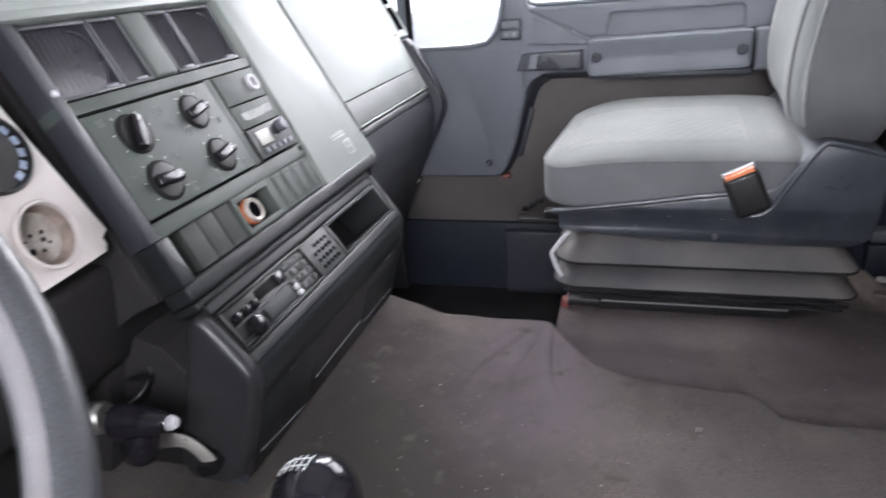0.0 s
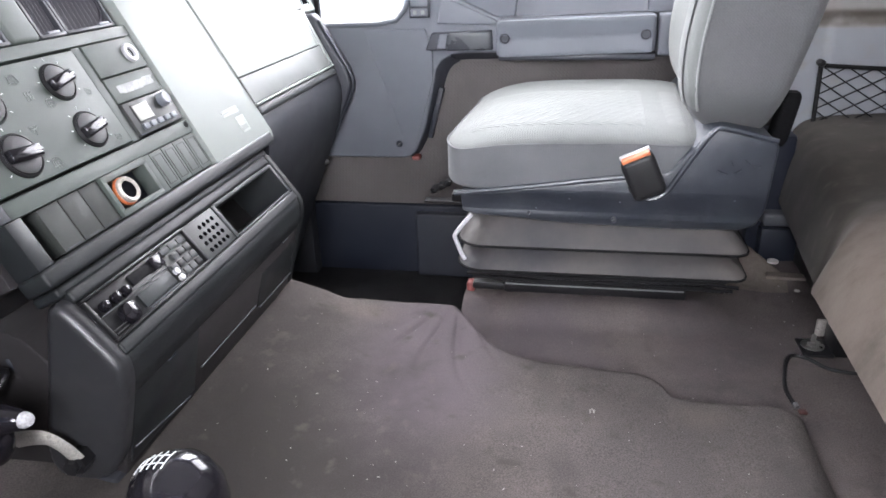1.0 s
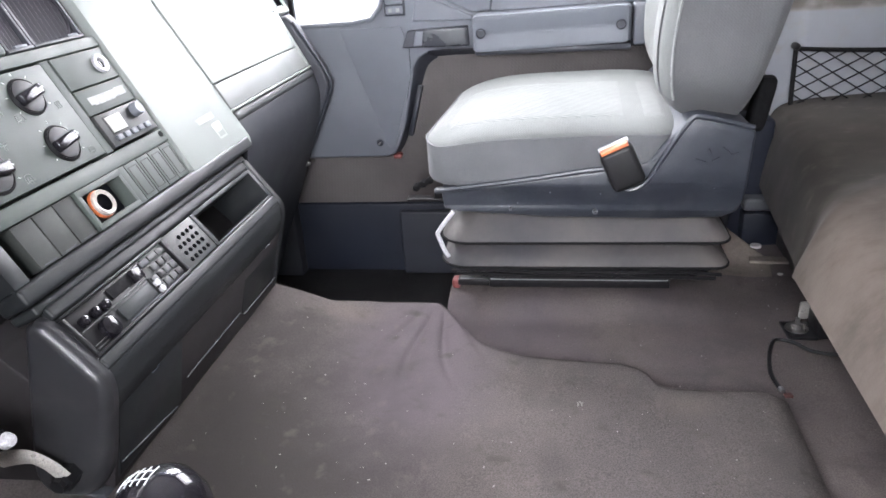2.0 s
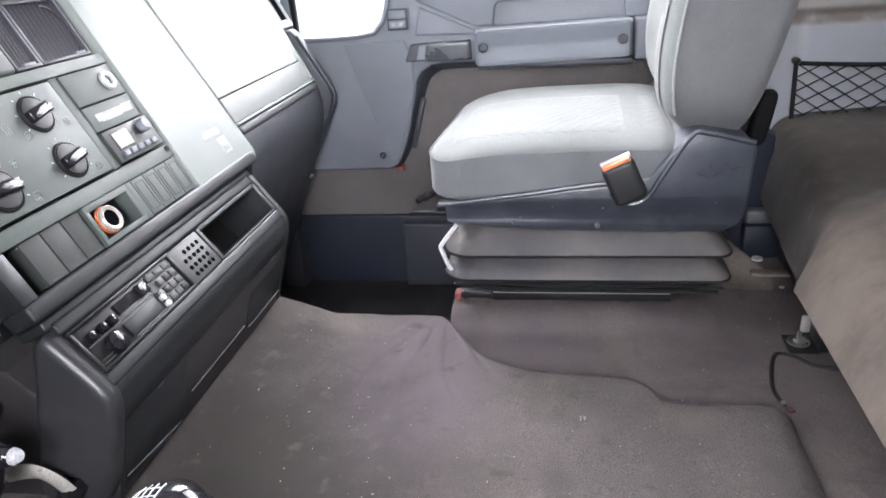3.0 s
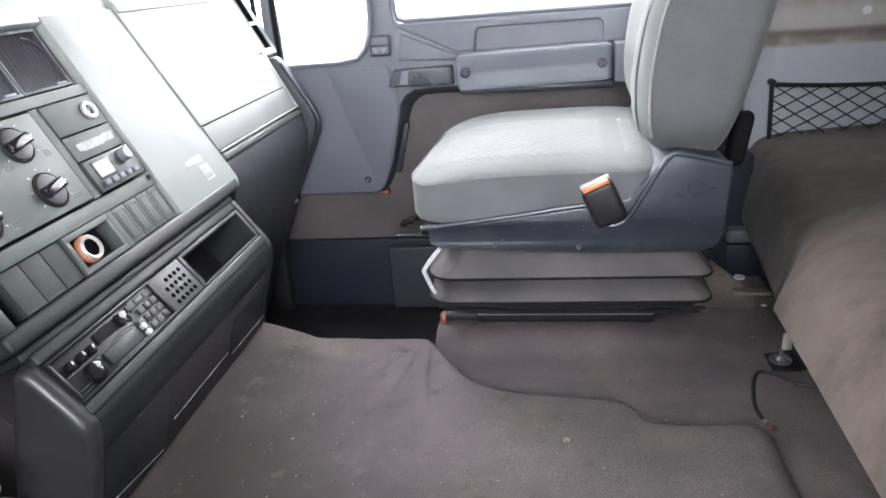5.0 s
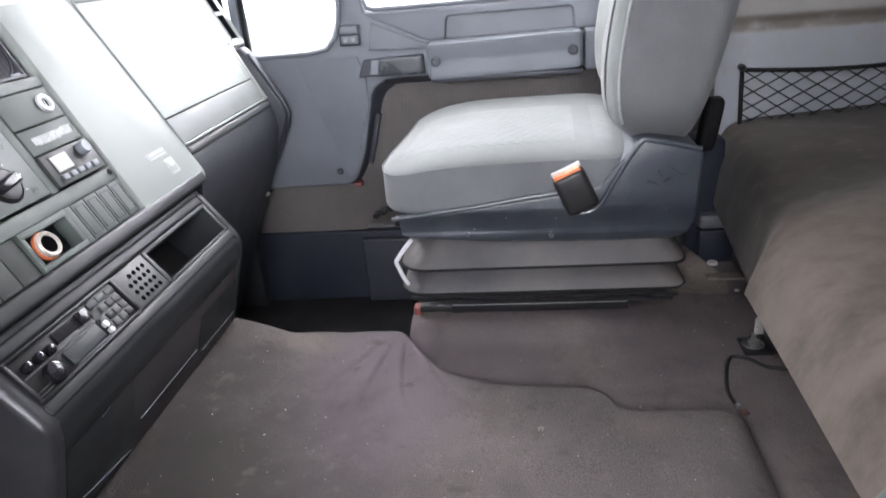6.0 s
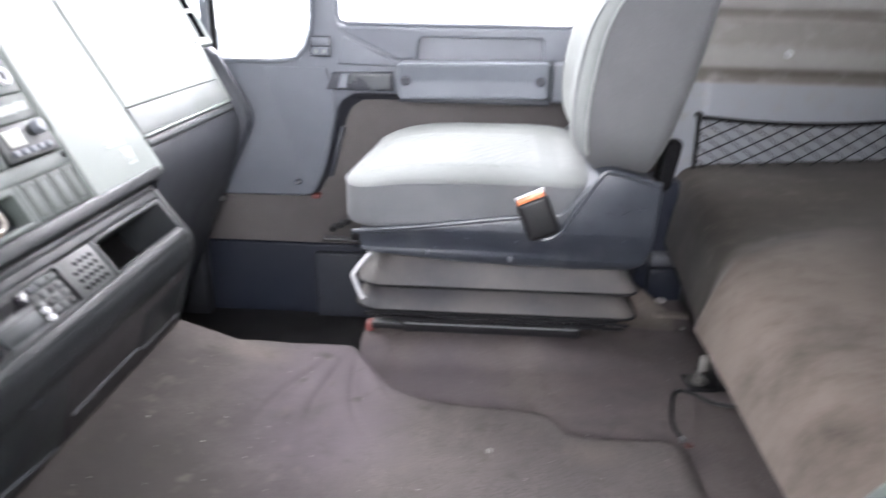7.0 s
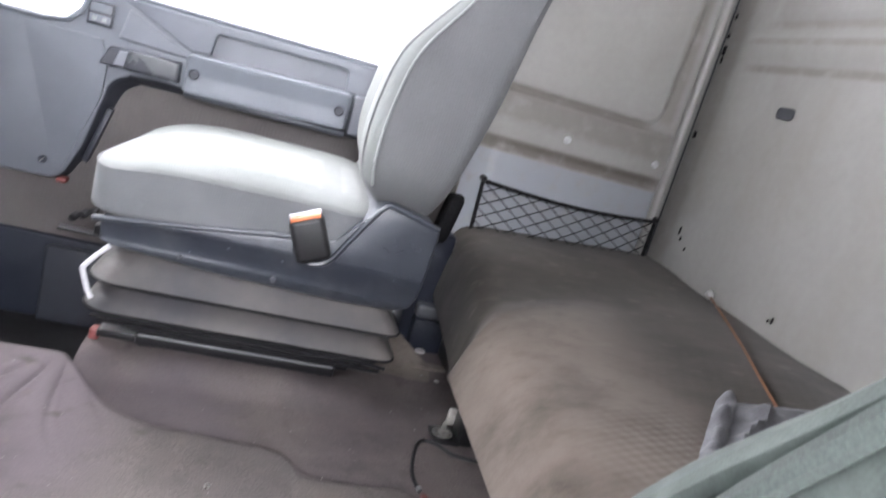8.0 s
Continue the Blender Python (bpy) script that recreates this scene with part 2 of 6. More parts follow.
M_PAINT = cab_paint("cab_paint")
BROWN = (0.135, 0.118, 0.102)
M_SIDE = ragged_bands(cab_paint("side_wall_paint"), [("Z", 0.432, 0.456, 0.009, "X", 0.86, 1.315, 0.95), ("Z", 0.505, 0.556, 0.020, "X", 0.80, 1.33, 0.50), ("Z", 0.560, 0.574, 0.006, "X", 0.80, 1.25, 0.75), ("X", 1.262, 1.292, 0.012, "Z", 0.58, 1.30, 0.55)], BROWN)
# a bluer tone on the panel below the ledge
ragged_bands(M_SIDE, [("Z", 0.10, 0.424, 0.005, "X", 0.82, 1.34, 0.75)], (0.285, 0.305, 0.345))
M_REAR = ragged_bands(cab_paint("rear_wall_paint", 0.90), [("Z", 0.734, 0.744, 0.008, "Y", -0.4, 1.46, 0.62), ("Z", 0.790, 0.799, 0.006, "Y", -0.4, 1.48, 0.42), ("Z", 0.822, 0.832, 0.007, "Y", -0.4, 1.43, 0.36), ("Y", 1.505, 1.560, 0.020, "Z", 0.26, 1.25, 0.40), ("Y", 1.44, 1.50, 0.05, "Z", 0.40, 0.62, 0.25)], BROWN)
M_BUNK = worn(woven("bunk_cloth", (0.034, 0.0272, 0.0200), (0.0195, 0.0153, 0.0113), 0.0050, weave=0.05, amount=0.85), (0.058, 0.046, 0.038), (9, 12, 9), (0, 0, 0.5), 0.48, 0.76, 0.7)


def paler_near(mat, colour):
    """A paler tone on the near half of the mattress, streaked and uneven."""
    nt = mat.node_tree
    b = nt.nodes["Principled BSDF"]
    base = b.inputs["Base Color"].links[0].from_socket
    at = nt.nodes.new("ShaderNodeTexCoord")
    mp = nt.nodes.new("ShaderNodeMapping")
    mp.inputs["Rotation"].default_value = (0, 0, 0.6)
    mp.inputs["Scale"].default_value = (2.2, 3.0, 2.2)
    nz = nt.nodes.new("ShaderNodeTexNoise")
    nz.inputs["Scale"].default_value, nz.inputs["Detail"].default_value, nz.inputs["Roughness"].default_value = 2.6, 9, 0.66
    nt.links.new(at.outputs["Object"], mp.inputs["Vector"])
    nt.links.new(mp.outputs["Vector"], nz.inputs["Vector"])
    xyz = nt.nodes.new("ShaderNodeSeparateXYZ")
    nt.links.new(at.outputs["Object"], xyz.inputs["Vector"])

    def calc(op, p, q):
        n = nt.nodes.new("ShaderNodeMath")
        n.operation = op
        for k, v in enumerate((p, q)):
            if isinstance(v, float):
                n.inputs[k].default_value = v
            else:
                nt.links.new(v, n.inputs[k])
        return n.outputs[0]

    def step(v, a, z):
        n = nt.nodes.new("ShaderNodeMapRange")
        n.interpolation_type = "SMOOTHSTEP"
        n.inputs["From Min"].default_value, n.inputs["From Max"].default_value = a, z
        nt.links.new(v, n.inputs["Value"])
        return n.outputs["Result"]

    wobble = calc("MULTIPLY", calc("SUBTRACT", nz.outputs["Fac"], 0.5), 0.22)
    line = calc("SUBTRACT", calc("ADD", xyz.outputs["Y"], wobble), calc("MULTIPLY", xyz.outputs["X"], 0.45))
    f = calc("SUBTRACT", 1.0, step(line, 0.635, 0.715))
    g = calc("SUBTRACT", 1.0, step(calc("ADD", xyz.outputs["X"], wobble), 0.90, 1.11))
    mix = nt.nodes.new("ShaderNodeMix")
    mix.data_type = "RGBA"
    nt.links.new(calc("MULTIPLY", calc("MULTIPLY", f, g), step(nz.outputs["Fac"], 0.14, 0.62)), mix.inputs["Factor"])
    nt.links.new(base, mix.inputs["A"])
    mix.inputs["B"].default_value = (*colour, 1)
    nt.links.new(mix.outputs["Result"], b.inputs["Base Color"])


def quilt(mat, px, py, depth, spot):
    """A lattice of small raised ovals woven into a cloth, with its two pitches in metres."""
    nt = mat.node_tree
    b = nt.nodes["Principled BSDF"]
    at = nt.nodes.new("ShaderNodeTexCoord")
    mp = nt.nodes.new("ShaderNodeMapping")
    mp.inputs["Rotation"].default_value = (0, 0, 0.5)
    mp.inputs["Scale"].default_value = (math.pi / px, math.pi / py, 0)
    nt.links.new(at.outputs["Object"], mp.inputs["Vector"])
    sine = nt.nodes.new("ShaderNodeVectorMath")
    sine.operation = "SINE"
    nt.links.new(mp.outputs["Vector"], sine.inputs[0])
    xyz = nt.nodes.new("ShaderNodeSeparateXYZ")
    nt.links.new(sine.outputs["Vector"], xyz.inputs["Vector"])
    mul = nt.nodes.new("ShaderNodeMath")
    mul.operation = "MULTIPLY"
    nt.links.new(xyz.outputs["X"], mul.inputs[0])
    nt.links.new(xyz.outputs["Y"], mul.inputs[1])
    # the weave stands out only where the cloth is worn smooth
    ring = nt.nodes.new("ShaderNodeMapping")
    ring.vector_type = "TEXTURE"
    ring.inputs["Location"].default_value, ring.inputs["Scale"].default_value = (spot[0], spot[1], 0), (spot[2], spot[3], 10)
    nt.links.new(at.outputs["Object"], ring.inputs["Vector"])
    ln = nt.nodes.new("ShaderNodeVectorMath")
    ln.operation = "LENGTH"
    nt.links.new(ring.outputs["Vector"], ln.inputs[0])
    fade = nt.nodes.new("ShaderNodeMapRange")
    fade.inputs["From Min"].default_value, fade.inputs["From Max"].default_value = 0.4, 1.0
    fade.inputs["To Min"].default_value, fade.inputs["To Max"].default_value = 1.0, 0.0
    nt.links.new(ln.outputs["Value"], fade.inputs["Value"])
    bp = nt.nodes.new("ShaderNodeBump")
    bp.inputs["Distance"].default_value = depth
    nt.links.new(fade.outputs["Result"], bp.inputs["Strength"])
    nt.links.new(mul.outputs["Value"], bp.inputs["Height"])
    nt.links.new(b.inputs["Normal"].links[0].from_socket, bp.inputs["Normal"])
    nt.links.new(bp.outputs["Normal"], b.inputs["Normal"])


def floor_patch(mat, spots, colour, low, high):
    """Patches of tone round places of the floor: spots (x, y, reach in x, reach in y, amount), with ragged edges."""
    nt = mat.node_tree
    b = nt.nodes["Principled BSDF"]
    at = nt.nodes.new("ShaderNodeTexCoord")
    nz = nt.nodes.new("ShaderNodeTexNoise")
    nz.inputs["Scale"].default_value, nz.inputs["Detail"].default_value, nz.inputs["Roughness"].default_value = 7, 7, 0.65
    nt.links.new(at.outputs["Object"], nz.inputs["Vector"])
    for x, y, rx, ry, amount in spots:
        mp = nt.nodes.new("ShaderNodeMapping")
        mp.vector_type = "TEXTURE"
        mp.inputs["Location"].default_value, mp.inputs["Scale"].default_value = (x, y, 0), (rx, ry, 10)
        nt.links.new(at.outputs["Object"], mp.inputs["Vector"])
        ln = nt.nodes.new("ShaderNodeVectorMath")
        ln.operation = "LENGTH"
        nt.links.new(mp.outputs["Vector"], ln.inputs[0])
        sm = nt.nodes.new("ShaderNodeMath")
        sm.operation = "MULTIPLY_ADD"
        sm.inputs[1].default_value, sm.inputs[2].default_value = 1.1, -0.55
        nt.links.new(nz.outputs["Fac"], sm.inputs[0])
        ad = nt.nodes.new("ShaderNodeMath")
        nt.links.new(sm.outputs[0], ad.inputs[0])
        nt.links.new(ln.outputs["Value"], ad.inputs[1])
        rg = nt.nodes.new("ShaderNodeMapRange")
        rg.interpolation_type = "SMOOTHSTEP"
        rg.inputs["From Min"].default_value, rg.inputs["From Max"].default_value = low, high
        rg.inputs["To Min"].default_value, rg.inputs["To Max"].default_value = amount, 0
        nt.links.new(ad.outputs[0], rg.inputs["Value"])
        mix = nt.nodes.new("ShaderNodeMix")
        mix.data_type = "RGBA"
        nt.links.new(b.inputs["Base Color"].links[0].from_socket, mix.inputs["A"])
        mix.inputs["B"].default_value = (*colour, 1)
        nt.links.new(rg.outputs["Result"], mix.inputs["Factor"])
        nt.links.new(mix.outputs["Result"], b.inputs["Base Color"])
    return mat


# a paler purple tone before the passenger seat
floor_patch(M_CARPET, [(0.20, 0.95, 0.15, 0.27, 0.70)], (0.124, 0.104, 0.117), 0.3, 1.3)
# dirt plus the shade by the console and driver's side, put into the colour
floor_patch(M_CARPET, [(0.27, 0.69, 0.15, 0.13, 0.40), (0.02, 0.62, 0.22, 0.44, 0.92), (-0.08, 0.95, 0.14, 0.22, 0.45)], (0.035, 0.031, 0.029), 0.3, 1.3)
worn(M_CARPET, (0.140, 0.122, 0.108), (34, 26, 20), (0, 0, 0.3), 0.60, 0.74, 0.35)
worn(M_CARPET, (0.045, 0.041, 0.034), (22, 30, 20), (0, 0, 0.9), 0.60, 0.72, 0.5)
worn(M_CARPET2, (0.150, 0.132, 0.118), (30, 24, 20), (0, 0, 0.5), 0.62, 0.76, 0.3)
worn(M_CARPET2, (0.058, 0.050, 0.052), (24, 18, 20), (0, 0, 1.2), 0.58, 0.72, 0.45)
floor_patch(M_CARPET, [(0.60, 0.86, 0.05, 0.030, 0.30), (0.06, 1.08, 0.06, 0.035, 0.35)], (0.150, 0.128, 0.108), 0.0, 1.3)
# the same purple tone on the carpet under the seat
floor_patch(M_CARPET2, [(0.36, 1.06, 0.14, 0.12, 0.5)], (0.122, 0.103, 0.117), 0.3, 1.3)
# shade below the carpet step put into the colour, and a dark patch behind
floor_patch(M_CARPET2, [(0.25, 1.09, 0.05, 0.10, 0.6), (0.66, 1.10, 0.12, 0.10, 0.4)], (0.055, 0.045, 0.050), 0.3, 1.3)
paler_near(M_BUNK, (0.124, 0.101, 0.085))
worn(M_BUNK, (0.060, 0.050, 0.039), (24, 34, 22), (0, 0, 0.7), 0.54, 0.70, 0.40)
worn(M_BUNK, (0.140, 0.121, 0.098), (20, 30, 18), (0, 0, 0.5), 0.62, 0.76, 0.30)
quilt(M_BUNK, 0.0105, 0.0075, 0.00045, (0.92, 0.66, 0.14, 0.13))
M_INSERT = woven("ribbed_seat_insert", (0.160, 0.170, 0.163), (0.114, 0.122, 0.117), 0.0075, amount=0.6, axis=(0.45, 1.3, 1), weave=0.55)
# flat black standing in for the dark inside holes and slots
M_HOLE = material("unlit_hole", (0.004, 0.004, 0.005), 0.9, bump=0, spec=0.0)
M_EDGE = material("worn_rail_edge", (0.26, 0.26, 0.27), 0.35, 0.8, patch=40, grain=600)
M_SCALE = material("blue_grey_scale", (0.30, 0.36, 0.48), 0.5, patch=60, grain=900)
M_KNOB = material("satin_knob_black", (0.013, 0.013, 0.014), 0.42, grain=900, bump=0.04, spec=0.3)
M_ENDCAP = material("grey_end_plastic", (0.066, 0.070, 0.079), 0.45, second=(0.092, 0.097, 0.107), patch=7, grain=1300, grain_amount=0.10, bump=0.12)
M_ENDPANEL = worn(material("console_end_plastic", (0.026, 0.0265, 0.029), 0.38, second=(0.036, 0.036, 0.039), patch=7, grain=1300, grain_amount=0.12, bump=0.14, spec=0.5), (0.060, 0.058, 0.058), (18, 18, 26), (0, 0.3, 0), 0.56, 0.80, 0.5)
M_METAL = material("worn_steel", (0.55, 0.54, 0.52), 0.32, 0.95, patch=60, grain=700, bump=0.1)
M_BLACKSTEEL = material("black_painted_steel", (0.011, 0.011, 0.0125), 0.34, patch=20, grain=600, bump=0.08)
M_WHITEBAR = material("pale_grey_paint", (0.50, 0.50, 0.52), 0.45, patch=30, grain=500)
M_PLATE = material("cream_instrument_plate", (0.50, 0.47, 0.455), 0.6, second=(0.38, 0.34, 0.315), patch=18, amount=0.7, grain=900, grain_amount=0.06)
M_CUPFLOOR = material("stained_cup_floor", (0.44, 0.42, 0.39), 0.7, second=(0.20, 0.165, 0.135), patch=45, amount=0.9, grain=400, grain_amount=0.08, bump=0.05)
M_GRIME = material("stained_cup", (0.28, 0.225, 0.195), 0.7, second=(0.10, 0.072, 0.060), patch=40, amount=0.95, grain=400, grain_amount=0.08, bump=0.05)
M_ORANGE = material("orange_plastic", (0.50, 0.135, 0.045), 0.45, patch=40, grain=500)
M_RED = material("red_plastic", (0.19, 0.052, 0.048), 0.55, patch=40, grain=500)
M_WHITE = material("white_print", (0.66, 0.68, 0.68), 0.6, patch=60, grain=900)
M_FAINT = material("grey_print", (0.22, 0.235, 0.232), 0.7, patch=60, grain=900)
M_PAPER = material("peeled_paper_label", (0.40, 0.41, 0.40), 0.8, second=(0.22, 0.235, 0.23), patch=120, amount=0.9, grain=700)
M_BUTTON = material("grey_buttons", (0.036, 0.039, 0.041), 0.45, grain=500)
M_LCD = material("display_window", (0.42, 0.43, 0.38), 0.3, grain=500)
M_RADIOLCD = material("radio_display", (0.018, 0.022, 0.023), 0.5, grain=500, bump=0, spec=0.3)
M_CORD = material("black_cord", (0.012, 0.012, 0.013), 0.8, grain=900, spec=0.2)
M_MAROON = material("dark_red_plastic", (0.06, 0.014, 0.012), 0.5, grain=500)
M_STRAP = material("rusty_orange_strap", (0.155, 0.062, 0.026), 0.6, patch=40, grain=700)
M_CLIP = material("dull_bright_metal", (0.52, 0.50, 0.46), 0.34, 0.35, patch=50, grain=600)
M_BAND = material("pale_rim_band", (0.128, 0.125, 0.130), 0.45, patch=30, grain=700, grain_amount=0.08, bump=0.06)
M_CLOTH = material("grey_cloth", (0.135, 0.135, 0.143), 0.85, second=(0.070, 0.070, 0.077), patch=26, amount=0.7, grain=900, grain_amount=0.2)
M_LINT = material("pale_lint", (0.27, 0.255, 0.24), 0.9, patch=60, grain=900)
M_WHEEL = material("steering_wheel_skin", (0.045, 0.048, 0.052), 0.34, patch=20, grain=700, bump=0.14, spec=0.35)
M_ROOF = material("roof_lining", (0.22, 0.215, 0.21), 0.9, patch=4, grain=400)
M_YARD = material("concrete_yard", (0.74, 0.75, 0.73), 0.9, patch=0.6, grain=30)
M_GLASS = bpy.data.materials.new("window_glass")
M_GLASS.use_nodes = True
gb = M_GLASS.node_tree.nodes["Principled BSDF"]
gb.inputs["Transmission Weight"].default_value, gb.inputs["Roughness"].default_value, gb.inputs["IOR"].default_value = 1.0, 0.0, 1.45


# ---- mesh helpers ----
def thing(name, at, label, category, group="", kind=""):
    ob = new(name)
    ob.location = at
    ob.empty_display_size = 0.05
    return tagged(ob, label, category, group, kind)


def finish(bm, name, mat, smooth=True):
    bmesh.ops.recalc_face_normals(bm, faces=bm.faces[:])
    me = bpy.data.meshes.new(name)
    bm.to_mesh(me)
    bm.free()
    me.materials.append(mat)
    if smooth:
        me.polygons.foreach_set("use_smooth", [True] * len(me.polygons))
        me.set_sharp_from_angle(angle=radians(38))
    return me


def part(name, bm, mat, parent, label="", smooth=True):
    """Links a bmesh in world metres as one mesh under a thing or a part."""
    ob = new(name, finish(bm, name, mat, smooth))
    ob.parent = parent
    if parent.type == "EMPTY":
        ob.matrix_parent_inverse = Matrix.Translation(parent.location).inverted()
    if label:
        ob["label"] = label
    return ob


def single(name, bm, mat, label, category, group="", kind="", smooth=True):
    return tagged(new(name, finish(bm, name, mat, smooth)), label, category, group, kind)


def bevel_all(bm, r, seg=2):
    if r > 0:
        bmesh.ops.bevel(bm, geom=bm.edges[:], offset=r, segments=seg, profile=0.5, affect="EDGES", clamp_overlap=True)


def box(x0, x1, y0, y1, z0, z1, r=0.003, seg=2, m=None):
    bm = bmesh.new()
    c = Matrix.Translation(((x0 + x1) / 2, (y0 + y1) / 2, (z0 + z1) / 2)) @ Matrix.Diagonal((x1 - x0, y1 - y0, z1 - z0, 1))
    bmesh.ops.create_cube(bm, size=1, matrix=c)
    bevel_all(bm, r, seg)
    if m:
        bmesh.ops.transform(bm, matrix=m, verts=bm.verts[:])
    return bm


def prism(points, a, b, r=0.0, seg=2, axis="y", m=None):
    """A polygon in the xz plane (or xy for axis z) drawn out along y (or z)."""
    bm = bmesh.new()
    put = (lambda p, t: (p[0], t, p[1])) if axis == "y" else (lambda p, t: (p[0], p[1], t))
    low = [bm.verts.new(put(p, a)) for p in points]
    high = [bm.verts.new(put(p, b)) for p in points]
    bm.faces.new(low)
    bm.faces.new(high[::-1])
    n = len(points)
    for i in range(n):
        bm.faces.new((low[i], high[i], high[(i + 1) % n], low[(i + 1) % n]))
    bmesh.ops.recalc_face_normals(bm, faces=bm.faces[:])
    bevel_all(bm, r, seg)
    if m:
        bmesh.ops.transform(bm, matrix=m, verts=bm.verts[:])
    return bm


def pillow(points, a, b, r, seg=7):
    """A plate between two depths: its flat face has this outline in xz, its rim swells outwards by r in a round edge."""
    ring = [Vector(p) for p in points]
    for _ in range(3):
        ring = [q for i, p in enumerate(ring) for q in (p.lerp(ring[(i + 1) % len(ring)], 0.22), p.lerp(ring[(i + 1) % len(ring)], 0.78))]
    n = len(ring)
    area = sum(p.x * ring[(i + 1) % n].y - p.y * ring[(i + 1) % n].x for i, p in enumerate(ring))
    outward = []
    for i in range(n):
        t = (ring[(i + 1) % n] - ring[i - 1]).normalized()
        outward.append(Vector((t.y, -t.x)) * (1 if area > 0 else -1))
    bm = bmesh.new()
    loops = []
    for k in range(seg + 2):
        q = min(k / seg, 1.0) * math.pi / 2
        depth, swell = (b, r) if k > seg else (a + r * (1 - math.cos(q)), r * math.sin(q))
        loops.append([bm.verts.new((p.x + d.x * swell, depth, p.y + d.y * swell)) for p, d in zip(ring, outward)])
    for A, B in zip(loops, loops[1:]):
        for i in range(n):
            bm.faces.new((A[i], A[(i + 1) % n], B[(i + 1) % n], B[i]))
    bm.faces.new(loops[0])
    bm.faces.new(loops[-1][::-1])
    return bm


def join(*bms):
    out = bmesh.new()
    for b in bms:
        tmp = bpy.data.meshes.new("tmp")
        b.to_mesh(tmp)
        b.free()
        out.from_mesh(tmp)
        bpy.data.meshes.remove(tmp)
    return out


def tube(points, r, seg=8, closed=False, flat=1.0, smooth_steps=0):
    """A round rod along points; flat squeezes it in one direction."""
    P = [Vector(p) for p in points]
    if smooth_steps:
        Q = []
        n = len(P)
        for i in range(n if closed else n - 1):
            p0, p1 = P[i - 1] if (closed or i) else P[0], P[i]
            p2, p3 = P[(i + 1) % n], P[(i + 2) % n] if (closed or i + 2 < n) else P[-1]
            for k in range(smooth_steps):
                t = k / smooth_steps
                Q.append(0.5 * ((2 * p1) + (p2 - p0) * t + (2 * p0 - 5 * p1 + 4 * p2 - p3) * t * t + (3 * p1 - p0 - 3 * p2 + p3) * t ** 3))
        if not closed:
            Q.append(P[-1])
        P = Q
    bm = bmesh.new()
    rings, n, side = [], len(P), None
    for i, p in enumerate(P):
        a, b = (P[i - 1] if (closed or i) else p), (P[(i + 1) % n] if (closed or i + 1 < n) else p)
        d = (b - a).normalized()
        ref = side if side is not None else (Vector((0, 0, 1)) if abs(d.z) < 0.9 else Vector((1, 0, 0)))
        u = (ref - d * ref.dot(d)).normalized()
        side = u
        v = d.cross(u)
        rings.append([bm.verts.new(p + r * (math.cos(q) * u + flat * math.sin(q) * v)) for q in [2 * math.pi * k / seg for k in range(seg)]])
    for i in range(n if closed else n - 1):
        A, B = rings[i], rings[(i + 1) % n]
        for k in range(seg):
            bm.faces.new((A[k], A[(k + 1) % seg], B[(k + 1) % seg], B[k]))
    if not closed:
        bm.faces.new(rings[0][::-1])
        bm.faces.new(rings[-1])
    return bm


def lathe(profile, m, seg=24, hollow=False):
    """Turns (radius, height) points about the local z axis of m; hollow: a closed ring."""
    bm = bmesh.new()
    rings = []
    for r, h in profile:
        if r < 1e-6:
            rings.append([bm.verts.new(m @ Vector((0, 0, h)))])
        else:
            rings.append([bm.verts.new(m @ Vector((r * math.cos(2 * math.pi * k / seg), r * math.sin(2 * math.pi * k / seg), h))) for k in range(seg)])
    for A, B in zip(rings, rings[1:] + (rings[:1] if hollow else [])):
        for k in range(seg):
            j = (k + 1) % seg
            if len(A) == 1 and len(B) > 1:
                bm.faces.new((A[0], B[j], B[k]))
            elif len(B) == 1 and len(A) > 1:
                bm.faces.new((A[k], A[j], B[0]))
            elif len(A) > 1:
                bm.faces.new((A[k], A[j], B[j], B[k]))
    if len(rings[0]) > 1 and not hollow:
        bm.faces.new(rings[0][::-1])
    if len(rings[-1]) > 1 and not hollow:
        bm.faces.new(rings[-1])
    if hollow:
        bmesh.ops.recalc_face_normals(bm, faces=bm.faces[:])
    return bm


def soft_box(nx, ny, nz, r, shape):
    """A cushion: a unit box with round edges (r in units), each point placed by shape(u, v, w), all from -1 to 1."""
    bm = bmesh.new()
    made = {}

    def vert(i, j, k):
        key = (i, j, k)
        if key not in made:
            p = Vector((2 * i / nx - 1, 2 * j / ny - 1, 2 * k / nz - 1))
            core = Vector([max(-1 + r, min(1 - r, c)) for c in p])
            d = p - core
            if d.length > 1e-9:
                p = core + d.normalized() * r * min(1.0, max(abs(c) for c in d) / r)
            made[key] = bm.verts.new(shape(*p))
        return made[key]

    for k in (0, nz):
        for i in range(nx):
            for j in range(ny):
                bm.faces.new((vert(i, j, k), vert(i + 1, j, k), vert(i + 1, j + 1, k), vert(i, j + 1, k)))
    for j in (0, ny):
        for i in range(nx):
            for k in range(nz):
                bm.faces.new((vert(i, j, k), vert(i + 1, j, k), vert(i + 1, j, k + 1), vert(i, j, k + 1)))
    for i in (0, nx):
        for j in range(ny):
            for k in range(nz):
                bm.faces.new((vert(i, j, k), vert(i, j + 1, k), vert(i, j + 1, k + 1), vert(i, j, k + 1)))
    return bm


